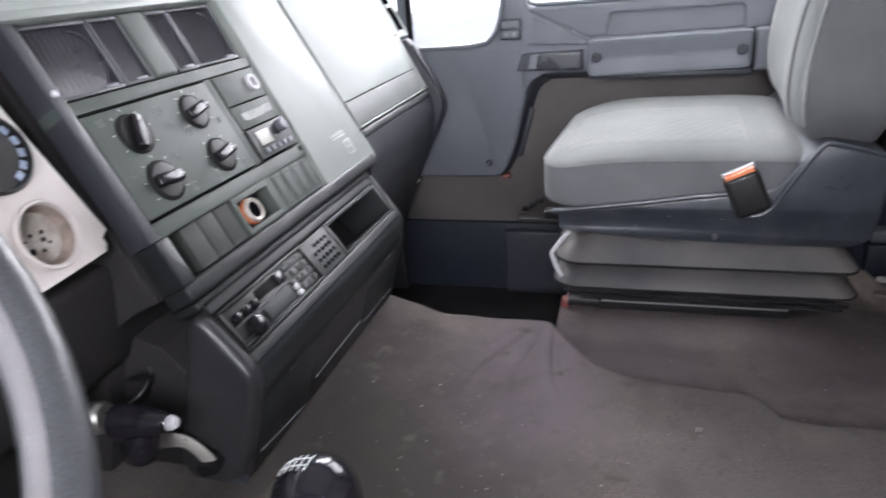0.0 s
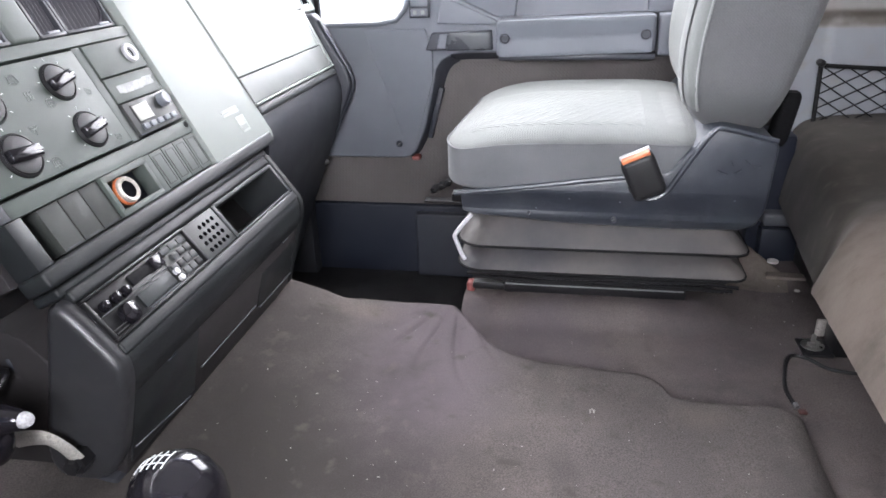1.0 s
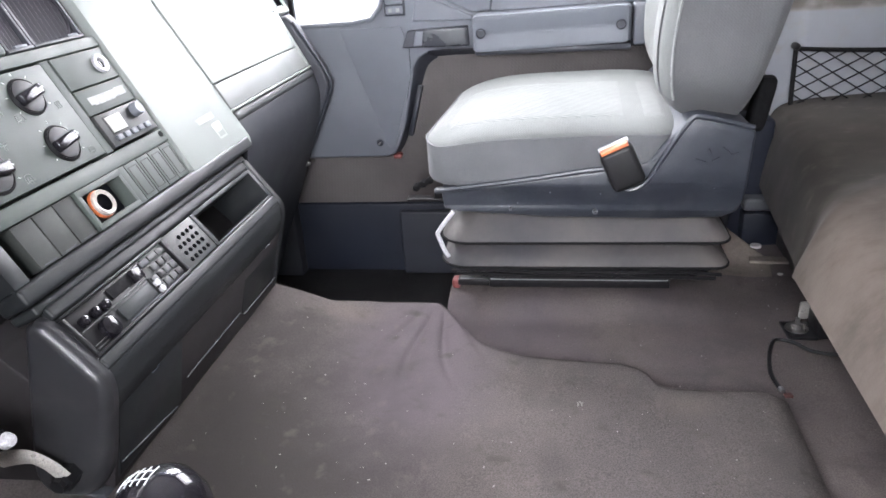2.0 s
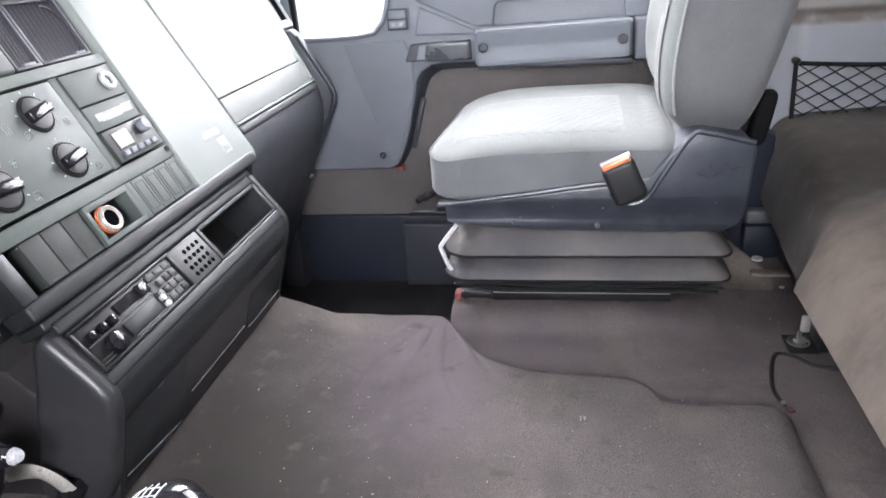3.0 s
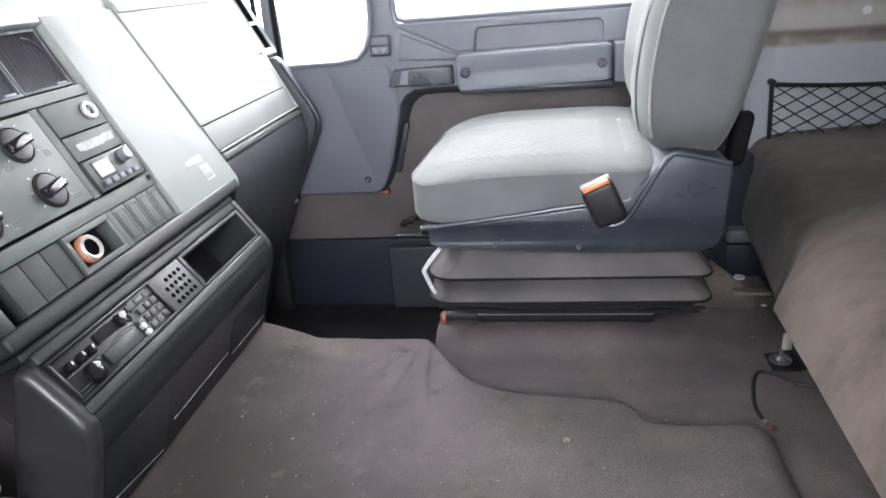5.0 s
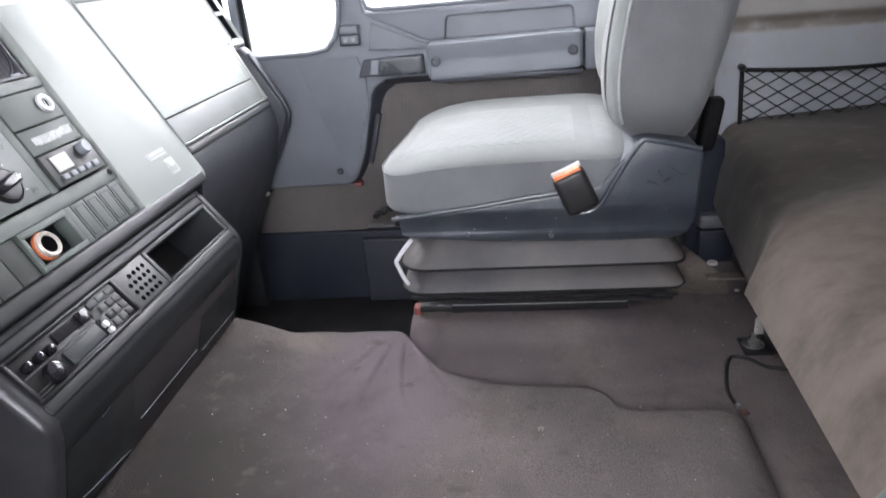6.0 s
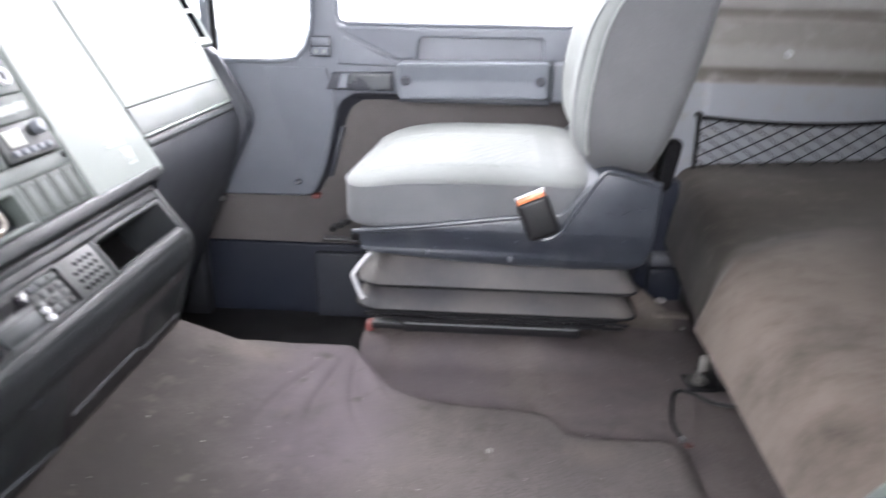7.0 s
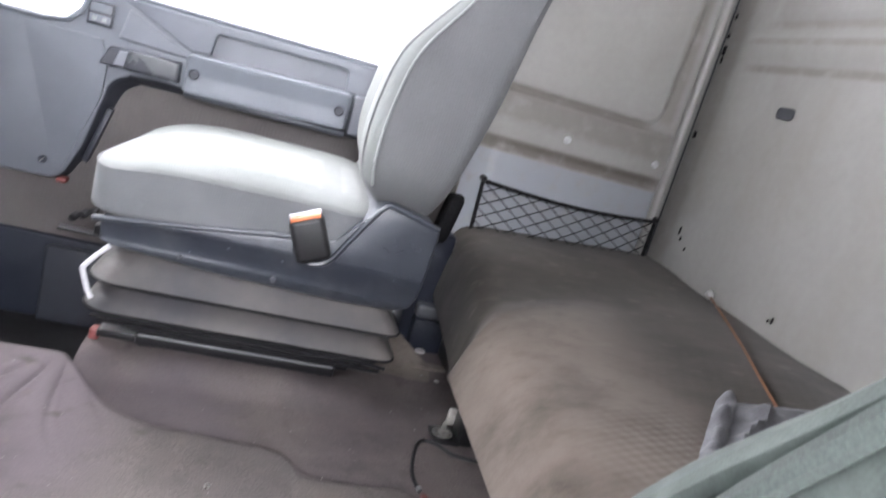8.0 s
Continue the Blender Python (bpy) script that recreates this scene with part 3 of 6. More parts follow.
def field(nx, ny, place):
    """A sheet of nx by ny cells, each corner placed by place(u, v) with u, v from 0 to 1."""
    bm = bmesh.new()
    V = [[bm.verts.new(place(i / nx, j / ny)) for j in range(ny + 1)] for i in range(nx + 1)]
    for i in range(nx):
        for j in range(ny):
            bm.faces.new((V[i][j], V[i + 1][j], V[i + 1][j + 1], V[i][j + 1]))
    return bm


def ease(x, a, b):
    t = max(0.0, min(1.0, (x - a) / (b - a)))
    return t * t * (3 - 2 * t)


def along(table, x):
    """Linear reading of (x, value) pairs."""
    if x <= table[0][0]:
        return table[0][1]
    for (a, va), (b, vb) in zip(table, table[1:]):
        if x <= b:
            return va + (vb - va) * (x - a) / (b - a)
    return table[-1][1]


def glide(table, x):
    """Smooth reading of (x, value) pairs."""
    n = len(table)
    if x <= table[0][0]:
        return table[0][1]
    for i in range(n - 1):
        (a, va), (b, vb) = table[i], table[i + 1]
        if x <= b:
            p, q = table[max(i - 1, 0)], table[min(i + 2, n - 1)]
            ma = (vb - p[1]) / (b - p[0]) * (b - a)
            mb = (q[1] - va) / (q[0] - a) * (b - a)
            t = (x - a) / (b - a)
            return va * (2 * t ** 3 - 3 * t * t + 1) + ma * (t ** 3 - 2 * t * t + t) + vb * (3 * t * t - 2 * t ** 3) + mb * (t ** 3 - t * t)
    return table[-1][1]


def rounded(p, r):
    """A point of the unit box moved onto its round edges."""
    p = Vector(p)
    core = Vector([max(-1 + r, min(1 - r, c)) for c in p])
    d = p - core
    return p if d.length < 1e-9 else core + d.normalized() * r * min(1.0, max(abs(c) for c in d) / r)


# tilted planes of the dashboard and of the console: local x along the dash, y up the slope, z outwards
def on_fascia(y, z, out=0.0):
    n = Vector((0.8944, 0, 0.4472))
    p = Vector((0.0535 - 0.5 * z, y, z)) + n * out
    return Matrix(((0, -0.4472, n.x, p.x), (1, 0, n.y, p.y), (0, 0.8944, n.z, p.z), (0, 0, 0, 1)))


def on_console(y, z, out=0.0):
    n = Vector((0.808, 0, 0.589))
    p = Vector((0.111 - 0.7286 * z, y, z)) + n * out
    return Matrix(((0, -0.589, n.x, p.x), (1, 0, n.y, p.y), (0, 0.808, n.z, p.z), (0, 0, 0, 1)))


def plate(frame_of, slope, y0, y1, z0, z1, d0, d1, r=0.0015, seg=2):
    """A plate on a tilted plane between two heights, from depth d0 to d1 outwards."""
    m = frame_of((y0 + y1) / 2, (z0 + z1) / 2)
    h = (z1 - z0) / slope
    w = y1 - y0
    return box(-w / 2, w / 2, -h / 2, h / 2, d0, d1, r, seg, m)


def fplate(*a, **k):
    return plate(on_fascia, 0.8944, *a, **k)


def cplate(*a, **k):
    return plate(on_console, 0.808, *a, **k)


# ---- the cab: floor, walls, roof ----
EDGE = [(-0.35, 1.15), (-0.103, 1.126), (-0.07, 1.122), (-0.025, 1.117), (0.012, 1.110), (0.024, 1.112), (0.045, 1.122), (0.076, 1.131), (0.138, 1.137), (0.205, 1.138), (0.214, 1.135), (0.233, 1.107), (0.2526, 1.0725), (0.2705, 1.0472), (0.288, 1.0195), (0.3087, 0.9999), (0.3375, 0.983), (0.374, 0.9732), (0.4444, 0.9667), (0.5207, 0.9577), (0.5407, 0.9482), (0.5555, 0.9329), (0.561, 0.9163), (0.5682, 0.906), (0.5871, 0.901), (0.6178, 0.899), (0.736, 0.8985)]


def rise(x, y):
    """Height of the carpet over the engine tunnel: it climbs a little towards the dashboard."""
    away = math.hypot(x - 0.21, y - 1.17)
    turn = math.atan2(x - 0.21, 1.17 - y)
    groove = math.exp(-(math.sin(11 * turn + 1.5 * math.sin(9 * away)) / 0.24) ** 2)
    fan = (0.0016 * math.sin(22 * turn) - 0.0034 * groove) * ease(away, 0.05, 0.12) * (1 - ease(away, 0.16, 0.34)) * (1 - ease(abs(turn + 0.1), 0.35, 0.75))
    return 0.05 * (1 - ease(x, -0.16, 0.14)) + 0.0022 * math.sin(23 * x + 4 * y) * math.sin(17 * y) + fan


def tunnel(u, v):
    # v beyond 0.94 turns down over the rear and far edges
    x = -0.36 + u / 0.955 * 1.098 if u < 0.955 else 0.738
    y1 = along(EDGE, x)
    if u > 0.955:
        y1 = 0.902
    vv = min(v / 0.93, 1.0)
    y = -0.45 + (y1 + 0.45) * vv
    z = rise(x, y)
    drop_v = ease(v, 0.93, 1.0)
    drop_u = ease(u, 0.955, 1.0)
    z += 0.003 * ease(vv, 0.955, 0.990) - 0.0045 * ease(vv, 0.9940, 1.0) - 0.016 * max(0.0, (x - 0.700) / 0.038) ** 2
    deep = 0.25 * (1 - ease(x, 0.15, 0.225)) + 0.035
    return (x + 0.03 * drop_u, y + 0.006 * drop_v, z - drop_v * deep - drop_u * 0.10)


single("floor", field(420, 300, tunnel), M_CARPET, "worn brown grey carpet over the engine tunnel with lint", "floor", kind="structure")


def seat_floor(u, v):
    """The carpet under the seat: flat before it, drawn up against the slide rail, turned down at the footwell."""
    x, y = 0.222 + 0.678 * max(0.0, u - 0.03) / 0.97, -0.30 + 1.96 * v
    up = 0.022 * ease(y, 1.10, 1.185) * (1 - ease(y, 1.20, 1.30)) * (1 - ease(x, 0.63, 0.72))
    z = -0.024 + up + 0.0018 * math.sin(19 * x + 3 * math.sin(11 * y)) * math.sin(13 * y + 5 * x) + 0.0025 * math.sin(38 * x) * ease(y, 1.12, 1.18)
    if u < 0.03:
        x, z = x - 0.017 * ease(u, 0.03, 0.0), z - 0.27 * (0.03 - u) / 0.03
    return (x, y, z)


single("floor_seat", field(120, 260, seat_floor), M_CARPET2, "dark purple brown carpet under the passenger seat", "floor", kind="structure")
single("floor_rear", box(0.70, 1.40, -0.45, 1.66, -0.32, -0.085, 0.004), M_CARPET2, "dark brown carpet before the bunk", "floor", kind="structure")
single("floor_footwell", box(-0.75, 0.24, 1.10, 1.66, -0.26, -0.186, 0.004), M_MAT, "dark rubber floor of the passenger footwell", "floor", kind="structure")
single("floor_driver", box(-0.75, 0.80, -0.45, 0.55, -0.34, -0.30, 0.004), M_DEEP, "dark rubber floor of the driver footwell", "floor", kind="structure")

# side wall behind the passenger door, pressed sheet metal
side = thing("wall_side", (1.1, 1.6, 0.4), "pale grey painted sheet metal side wall with dusty ledges", "wall", kind="structure")


def inside(a, b, soft):
    """One inside an edge, none outside, with a soft pressed slope between."""
    return ease(b - a, -soft / 2, soft / 2)


def pressed_side(x, z):
    """How far the side wall's sheet stands out at a place."""
    slant = 1.262 + 0.052 * (z - 0.60)
    far = inside(x, slant, 0.022)
    near_corner = math.hypot(max(0, x - slant + 0.040), max(0, 0.618 - z))
    panel = far * inside(0.572, z, 0.020) * (1 if near_corner < 0.036 else 1 - ease(near_corner, 0.036, 0.052))
    belt = inside(0.452, z, 0.026) * inside(z, 0.560, 0.016) * inside(x, 1.318, 0.02)
    low = inside(0.905, x, 0.02) * inside(x, 1.312, 0.02) * inside(z, 0.436, 0.020)
    return 0.008 * panel + 0.010 * belt + 0.005 * low + 0.0006 * math.sin(7 * x + 5 * z)


part("wall_sheet", field(130, 300, lambda u, v: (lambda x, z: (x, 1.574 - pressed_side(x, z), z))(0.845 + 0.50 * u, 0.02 + 1.30 * v)), M_SIDE, side)
part("wall_back", box(0.845, 1.352, 1.582, 1.66, -0.30, 1.32, 0.002), M_PAINT, side)
part("corner_strip", tube([(1.322, 1.566, 0.10), (1.322, 1.566, 1.30)], 0.012, 10), M_PAINT, side)
for bx, bz in ((1.056, 0.489), (1.283, 0.490)):
    part("screw_cover", lathe([(0.0085, 0), (0.0085, 0.003), (0.005, 0.006), (0, 0.0065)], Matrix.Translation((bx, 1.566, bz)) @ pose(0, 0, 0, 90), 14), M_WHITEBAR, side, "white round screw cover")

back = thing("wall_rear", (1.36, 0.6, 0.5), "pale grey painted sheet metal rear wall with chipped spots", "wall", kind="structure")


def pressed_rear(y, z):
    edge = inside(y, 1.478, 0.05)
    return edge * (0.007 * inside(0.762, z, 0.030) * inside(z, 0.803, 0.024) + 0.007 * inside(0.838, z, 0.024) * inside(y, 1.415, 0.03)) + 0.0012 * math.sin(3 * y + 2 * z)


part("wall_sheet", field(160, 260, lambda u, v: (lambda y, z: (1.346 - pressed_rear(y, z), y, z))(-0.45 + 2.02 * u, 0.02 + 1.30 * v)), M_REAR, back)
part("wall_back", box(1.354, 1.42, -0.45, 1.66, -0.30, 1.32, 0.002), M_PAINT, back)
plug = [(1.279 + 0.016 * c + 0.0085 * math.cos(radians(a)), 0.657 + 0.0035 * d + 0.0078 * math.sin(radians(a))) for c, d, a0 in ((1, 1, 0), (-1, 1, 90), (-1, -1, 180), (1, -1, 270)) for a in range(a0, a0 + 91, 18)]
part("hole", prism(plug, 0.0, 0.0030, 0.0008, 1, axis="z", m=Matrix(((0, 0, -1, 1.3462), (1, 0, 0, 0), (0, 1, 0, 0), (0, 0, 0, 1)))), M_LOWER, back, "dark oblong plug")
for cy, cz, w, h in ((1.548, 0.580, 0.008, 0.016), (1.5535, 0.773, 0.008, 0.020), (1.557, 0.805, 0.005, 0.009), (1.5535, 0.848, 0.004, 0.012), (1.551, 0.752, 0.003, 0.016), (1.468, 0.368, 0.003, 0.018), (1.456, 0.352, 0.003, 0.010), (1.428, 0.335, 0.003, 0.008), (1.102, 0.298, 0.0022, 0.012), (1.112, 0.294, 0.0018, 0.005)):
    part("paint_chip", box(1.3415, 1.346, cy - w / 2, cy + w / 2, cz - h / 2, cz + h / 2, 0.0012, 1, None), M_DEEP, back, "black chip in the paint")
single("corner_seam", box(1.3405, 1.3440, 1.5635, 1.5655, 0.10, 1.31, 0.0004, 1), M_LOWER, "dark open seam in the cab corner", "seam", kind="structure")
single("ceiling", box(-0.85, 1.42, -0.45, 1.78, 1.30, 1.36, 0.01), M_ROOF, "grey roof lining", "ceiling", kind="structure")
single("wall_front", box(-0.92, -0.72, -0.45, 1.78, -0.30, 0.66, 0.01), M_LOWER, "dark front bulkhead under the windscreen", "wall", kind="structure")
single("header_beam", box(-0.72, -0.55, -0.45, 1.78, 1.20, 1.30, 0.02), M_ROOF, "grey header over the windscreen", "wall", kind="structure")
single("footwell_side", box(-0.75, 0.30, 1.642, 1.70, -0.30, 0.001, 0.006, 3), M_STEP, "dark blue black step panel under the door", "panel", kind="structure")
single("footwell_panel", box(0.032, 0.24, 1.618, 1.641, -0.186, -0.014, 0.006, 3), M_STEPCOVER, "grey plastic step cover under the door", "panel", kind="structure")
# glowing walls added beyond the yard so the windows look plain white
M_BACKDROP = material("backdrop_glow", (0.8, 0.8, 0.8), 1.0, bump=0, glow=(0.97, 0.98, 1.0, 2.2))
single("backdrop", join(box(-90, 60, 38, 38.2, -1.6, 16, 0), box(-60.2, -60, -30, 38, -1.6, 16, 0)), M_BACKDROP, "glowing white backdrop added beyond the yard", "backdrop", kind="structure")
single("ground", box(-2000, 2000, -2000, 2000, -1.62, -1.58, 0), M_YARD, "pale concrete yard outside the cab", "ground", kind="structure")

# driver side: wall with its window, behind the camera
drv = thing("wall_driver", (0.3, -0.3, 0.3), "grey driver door with its window", "wall", kind="structure")
part("door_panel", box(-0.80, 1.40, -0.36, -0.29, -0.30, 0.48, 0.006), M_DOOR, drv)
part("pillar", box(0.80, 1.40, -0.36, -0.29, 0.48, 1.31, 0.006), M_PAINT, drv)
part("pillar", box(-0.80, -0.22, -0.36, -0.29, 0.48, 1.31, 0.006), M_DOOR, drv)
part("window_rail", box(-0.22, 0.80, -0.36, -0.29, 1.14, 1.31, 0.006), M_DOOR, drv)
part("pane", box(-0.22, 0.80, -0.335, -0.330, 0.48, 1.14, 0), M_GLASS, drv).visible_shadow = False

# windscreen with its pillars
ws = thing("window_windscreen", (-0.7, 0.68, 0.9), "wide clear windscreen", "window", kind="structure")
pane = part("pane", prism([(-0.80, 0.66), (-0.795, 0.66), (-0.645, 1.22), (-0.65, 1.22)], -0.30, 1.62), M_GLASS, ws)
pane.visible_shadow = False
part("pillar", tube([(-0.76, 1.655, 0.46), (-0.60, 1.655, 1.24)], 0.04, 10), M_DOOR, ws)
part("pillar", tube([(-0.78, -0.32, 0.6), (-0.62, -0.32, 1.24)], 0.04, 10), M_DOOR, ws)

# ---- the passenger door ----
door = thing("door_1", (0.25, 1.64, 0.1), "grey plastic passenger door panel with felt lower part", "door", kind="structure")
outline = [(-0.42, 0.128), (0.018, 0.130), (0.036, 0.138), (0.0464, 0.153), (0.0698, 0.2081), (0.096, 0.3142), (0.101, 0.3398), (0.1132, 0.3584), (0.1338, 0.3701), (0.1667, 0.3762), (0.4433, 0.3744), (0.846, 0.378), (0.846, 0.454), (0.280, 0.452), (0.274, 0.517), (0.125, 0.517), (0.105, 0.524), (0.101, 0.545), (0.101, 1.16), (0.052, 1.16), (0.050, 0.540), (0.046, 0.505), (0.034, 0.472), (0.012, 0.449), (-0.03, 0.441), (-0.42, 0.434)]
part("door_panel", prism(outline, 1.620, 1.665, 0.006, 3), M_DOOR, door)
part("felt_panel", box(-0.42, 0.846, 1.648, 1.690, 0.002, 0.42, 0.003), M_TEXTILE, door, "brown grey felt lining")
part("window_rail", box(-0.60, 0.86, 1.625, 1.665, 1.14, 1.31, 0.006), M_DOOR, door)
turn_out = [(0.030, 0.134), (0.0464, 0.153), (0.0698, 0.2081), (0.096, 0.3142), (0.101, 0.3398), (0.1132, 0.3584), (0.1338, 0.3701), (0.1667, 0.3762), (0.4433, 0.3744), (0.846, 0.378)]
turn_in = [(0.045, 0.134), (0.057, 0.150), (0.0800, 0.2000), (0.1180, 0.3060), (0.1301, 0.3335), (0.1431, 0.3459), (0.1560, 0.3520), (0.1740, 0.3555), (0.4433, 0.3585), (0.846, 0.3610)]


def door_return(u, v):
    """The moulded edge of the door panel, turning back to the felt."""
    k = u * (len(turn_out) - 1)
    a, b = (glide([(n, p[c]) for n, p in enumerate(turn_out)], k) for c in (0, 1))
    c, d = (glide([(n, p[c]) for n, p in enumerate(turn_in)], k) for c in (0, 1))
    q = ease(v, 0, 1)
    return (a + (c - a) * v, 1.617 + 0.034 * (0.35 * v + 0.65 * q), b + (d - b) * v)


# faces down and back: that shade is put into its darker colour
part("edge_return", field(90, 8, door_return), M_SILL, door, "dark turned-in edge of the door panel")
strip = Matrix.Translation((0.091, 0, 0.235)) @ pose(0, 0, 0, 0, 15.5) @ Matrix.Translation((-0.091, 0, -0.235))
part("edge_trim", box(0.086, 0.0985, 1.626, 1.646, 0.176, 0.300, 0.004, 2, strip), M_STEPCOVER, door, "grey strip in the panel edge")
facet = bmesh.new()
low_f = [(-0.065, 0.430, 0.0005), (0.024, 0.152, 0.0005), (0.040, 0.156, 0.003), (0.092, 0.320, 0.007), (0.094, 0.380, 0.007), (0.078, 0.430, 0.006)]
under = [facet.verts.new((x, 1.622, z)) for x, z, d in low_f]
over = [facet.verts.new((x, 1.6195 - d, z)) for x, z, d in low_f]
facet.faces.new(under)
facet.faces.new(over[::-1])
for k in range(6):
    facet.faces.new((under[k], over[k], over[(k + 1) % 6], under[(k + 1) % 6]))
bmesh.ops.triangulate(facet, faces=facet.faces[:])
part("lower_facet", facet, M_DOOR, door)
part("upper_facet", prism([(0.118, 0.500), (0.105, 0.440), (0.240, 0.436), (0.240, 0.446)], 1.614, 1.622, 0.005, 4), M_DOOR, door)
part("sill_ledge", prism([(0.105, 0.520), (0.846, 0.524), (0.846, 0.456), (0.558, 0.456), (0.556, 0.496), (0.549, 0.503), (0.292, 0.501), (0.285, 0.494), (0.280, 0.455), (0.240, 0.452), (0.112, 0.512)], 1.612, 1.652, 0.005, 4), M_DOOR, door)
part("pocket_back", box(0.270, 0.846, 1.634, 1.662, 0.440, 0.524, 0.002, 1), M_DOOR, door)
part("quarter_sill", tube([(-0.42, 1.618, 0.436), (-0.03, 1.618, 0.443), (0.012, 1.618, 0.450), (0.034, 1.618, 0.473), (0.046, 1.618, 0.506), (0.051, 1.618, 0.54), (0.052, 1.618, 1.15)], 0.006, 8), M_ARM, door)
part("window_seal", tube([(0.106, 1.622, 1.15), (0.106, 1.622, 0.545), (0.112, 1.622, 0.530), (0.128, 1.622, 0.525), (0.84, 1.622, 0.528)], 0.005, 8), M_ARM, door)
arm = part("armrest", soft_box(40, 10, 14, 0.11, lambda u, v, w: (0.4075 + 0.1635 * u, 1.598 + 0.036 * v - 0.006 * (1 - v) * max(w, 0), 0.4165 + 0.0385 * w + 0.004 * u)), M_ARM, door, "grey padded door pull")
for ax, az in ((0.262, 0.414), (0.551, 0.419)):
    cup = part("bolt_cup", lathe([(0.0105, 0), (0.0105, 0.004), (0.0090, 0.005), (0.0078, 0.001), (0, 0.001)], Matrix.Translation((ax, 1.5610, az)) @ pose(0, 0, 0, 90), 18), M_SILL, arm, "recessed bolt cup")
part("armrest_end", box(0.577, 0.612, 1.572, 1.622, 0.374, 0.458, 0.006, 3), M_DOOR, door)
part("armrest_lip", box(0.246, 0.575, 1.575, 1.622, 0.366, 0.379, 0.004, 2), M_SILL, door)
part("handle_recess", prism([(0.080, 0.385), (0.231, 0.384), (0.229, 0.426), (0.095, 0.422)], 1.604, 1.6215, 0.002, 1), M_SILL, door, "dark handle recess")
part("door_handle", soft_box(14, 6, 8, 0.25, lambda u, v, w: (0.1790 + 0.0495 * u + 0.003 * w * (u < 0), 1.602 + 0.007 * v + 0.004 * u, 0.4050 + 0.0192 * w)), M_HANDLE, door, "worn dark grey inside door handle")
part("recess_wall", prism([(0.106, 0.388), (0.131, 0.388), (0.136, 0.421), (0.114, 0.420)], 1.600, 1.608, 0.002, 1), M_DOOR, door)
sw = part("switch_plate", box(0.044, 0.091, 1.6155, 1.622, 0.453, 0.499, 0.002, 2), M_SHELL, door, "dark window switch plate")
part("switch_rocker", box(0.048, 0.087, 1.6125, 1.618, 0.478, 0.495, 0.003, 2), M_DOOR, sw)
part("switch_rocker", box(0.048, 0.087, 1.6125, 1.618, 0.457, 0.474, 0.003, 2), M_DOOR, sw)
part("switch_mark", box(0.054, 0.062, 1.6116, 1.6130, 0.461, 0.470, 0.0005, 1), M_FAINT, sw, "pale switch mark")
part("switch_mark", box(0.072, 0.080, 1.6116, 1.6130, 0.461, 0.470, 0.0005, 1), M_FAINT, sw, "pale switch mark")
dscrew = part("screw", lathe([(0.008, 0), (0.008, 0.003), (0.006, 0.005), (0, 0.005)], Matrix.Translation((0.003, 1.619, 0.166)) @ pose(0, 0, 0, 90), 14), M_SHELL, door, "dark screw with a bright slot")
part("slot", box(-0.004, 0.004, -0.0012, 0.0012, 0.0048, 0.0060, 0.0004, 1, Matrix.Translation((0.003, 1.619, 0.166)) @ pose(0, 0, 0, 90) @ pose(0, 0, 0, 0, 0, 50)), M_METAL, dscrew)
part("red_plug", box(0.032, 0.052, 1.616, 1.642, 0.125, 0.136, 0.004, 2), M_RED, door, "red plastic plug")
pane = part("pane", box(0.09, 0.85, 1.642, 1.647, 0.50, 1.16, 0), M_GLASS, door)
pane.visible_shadow = False
pane = part("pane", box(-0.62, 0.06, 1.642, 1.647, 0.42, 1.16, 0), M_GLASS, door)
pane.visible_shadow = False
seal = [(-0.166, 0.472), (-0.154, 0.458), (-0.094, 0.352), (-0.086, 0.318), (-0.098, 0.282), (-0.170, 0.145), (-0.248, 0.015), (-0.343, -0.195)]
band = [(x, z) for x, z in seal] + [(x - 0.085, z) for x, z in seal[:0:-1]]
post = thing("quarter_post", (-0.185, 1.645, 0.46), "grey front post of the quarter window with a black seal", "pillar", kind="structure")
part("post", box(-0.208, -0.186, 1.638, 1.660, 0.44, 1.16, 0.005, 2), M_DOOR, post)
part("post_seal", box(-0.185, -0.174, 1.640, 1.656, 0.44, 1.16, 0.003, 2), M_CORD, post, "black rubber seal")
part("post_seal", box(-0.232, -0.222, 1.640, 1.656, 0.44, 1.16, 0.003, 2), M_CORD, post, "black rubber seal")
single("door_seal", prism(band, 1.563, 1.602, 0.007, 3), M_SILL, "black rubber door seal along the pillar", "seal", kind="structure")
single("seal_lip", tube([(x + 0.002, 1.5680, z) for x, z in seal[1:]], 0.0032, 8, smooth_steps=4), M_SHELL, "thin grey edge of the door seal", "seal", kind="structure")
single("pillar_foot", box(-0.75, -0.24, 1.605, 1.66, -0.25, 0.128, 0.006), M_LOWER, "dark lower part of the front pillar", "pillar", kind="structure")
single("pillar_front", box(-0.75, -0.20, 1.60, 1.66, 0.130, 0.425, 0.006), M_DOOR, "grey front pillar panel below the quarter window", "pillar", kind="structure")

# ---- the dashboard ----
dash = thing("dashboard", (-0.3, 0.9, 0.3), "grey green plastic truck dashboard with vents and knobs", "dashboard")
core = [(-0.135, 0.300), (-0.290, 0.598), (-0.33, 0.628), (-0.42, 0.645), (-0.74, 0.665), (-0.74, -0.25), (-0.36, -0.25), (-0.26, 0.10), (-0.22, 0.25), (-0.17, 0.285)]
part("core", prism(core, 0.572, 1.148, 0.004), M_COLUMN, dash)
top = [(-0.252, 0.606), (-0.262, 0.622), (-0.285, 0.634), (-0.33, 0.643), (-0.45, 0.654), (-0.74, 0.672), (-0.74, 0.64), (-0.30, 0.600)]
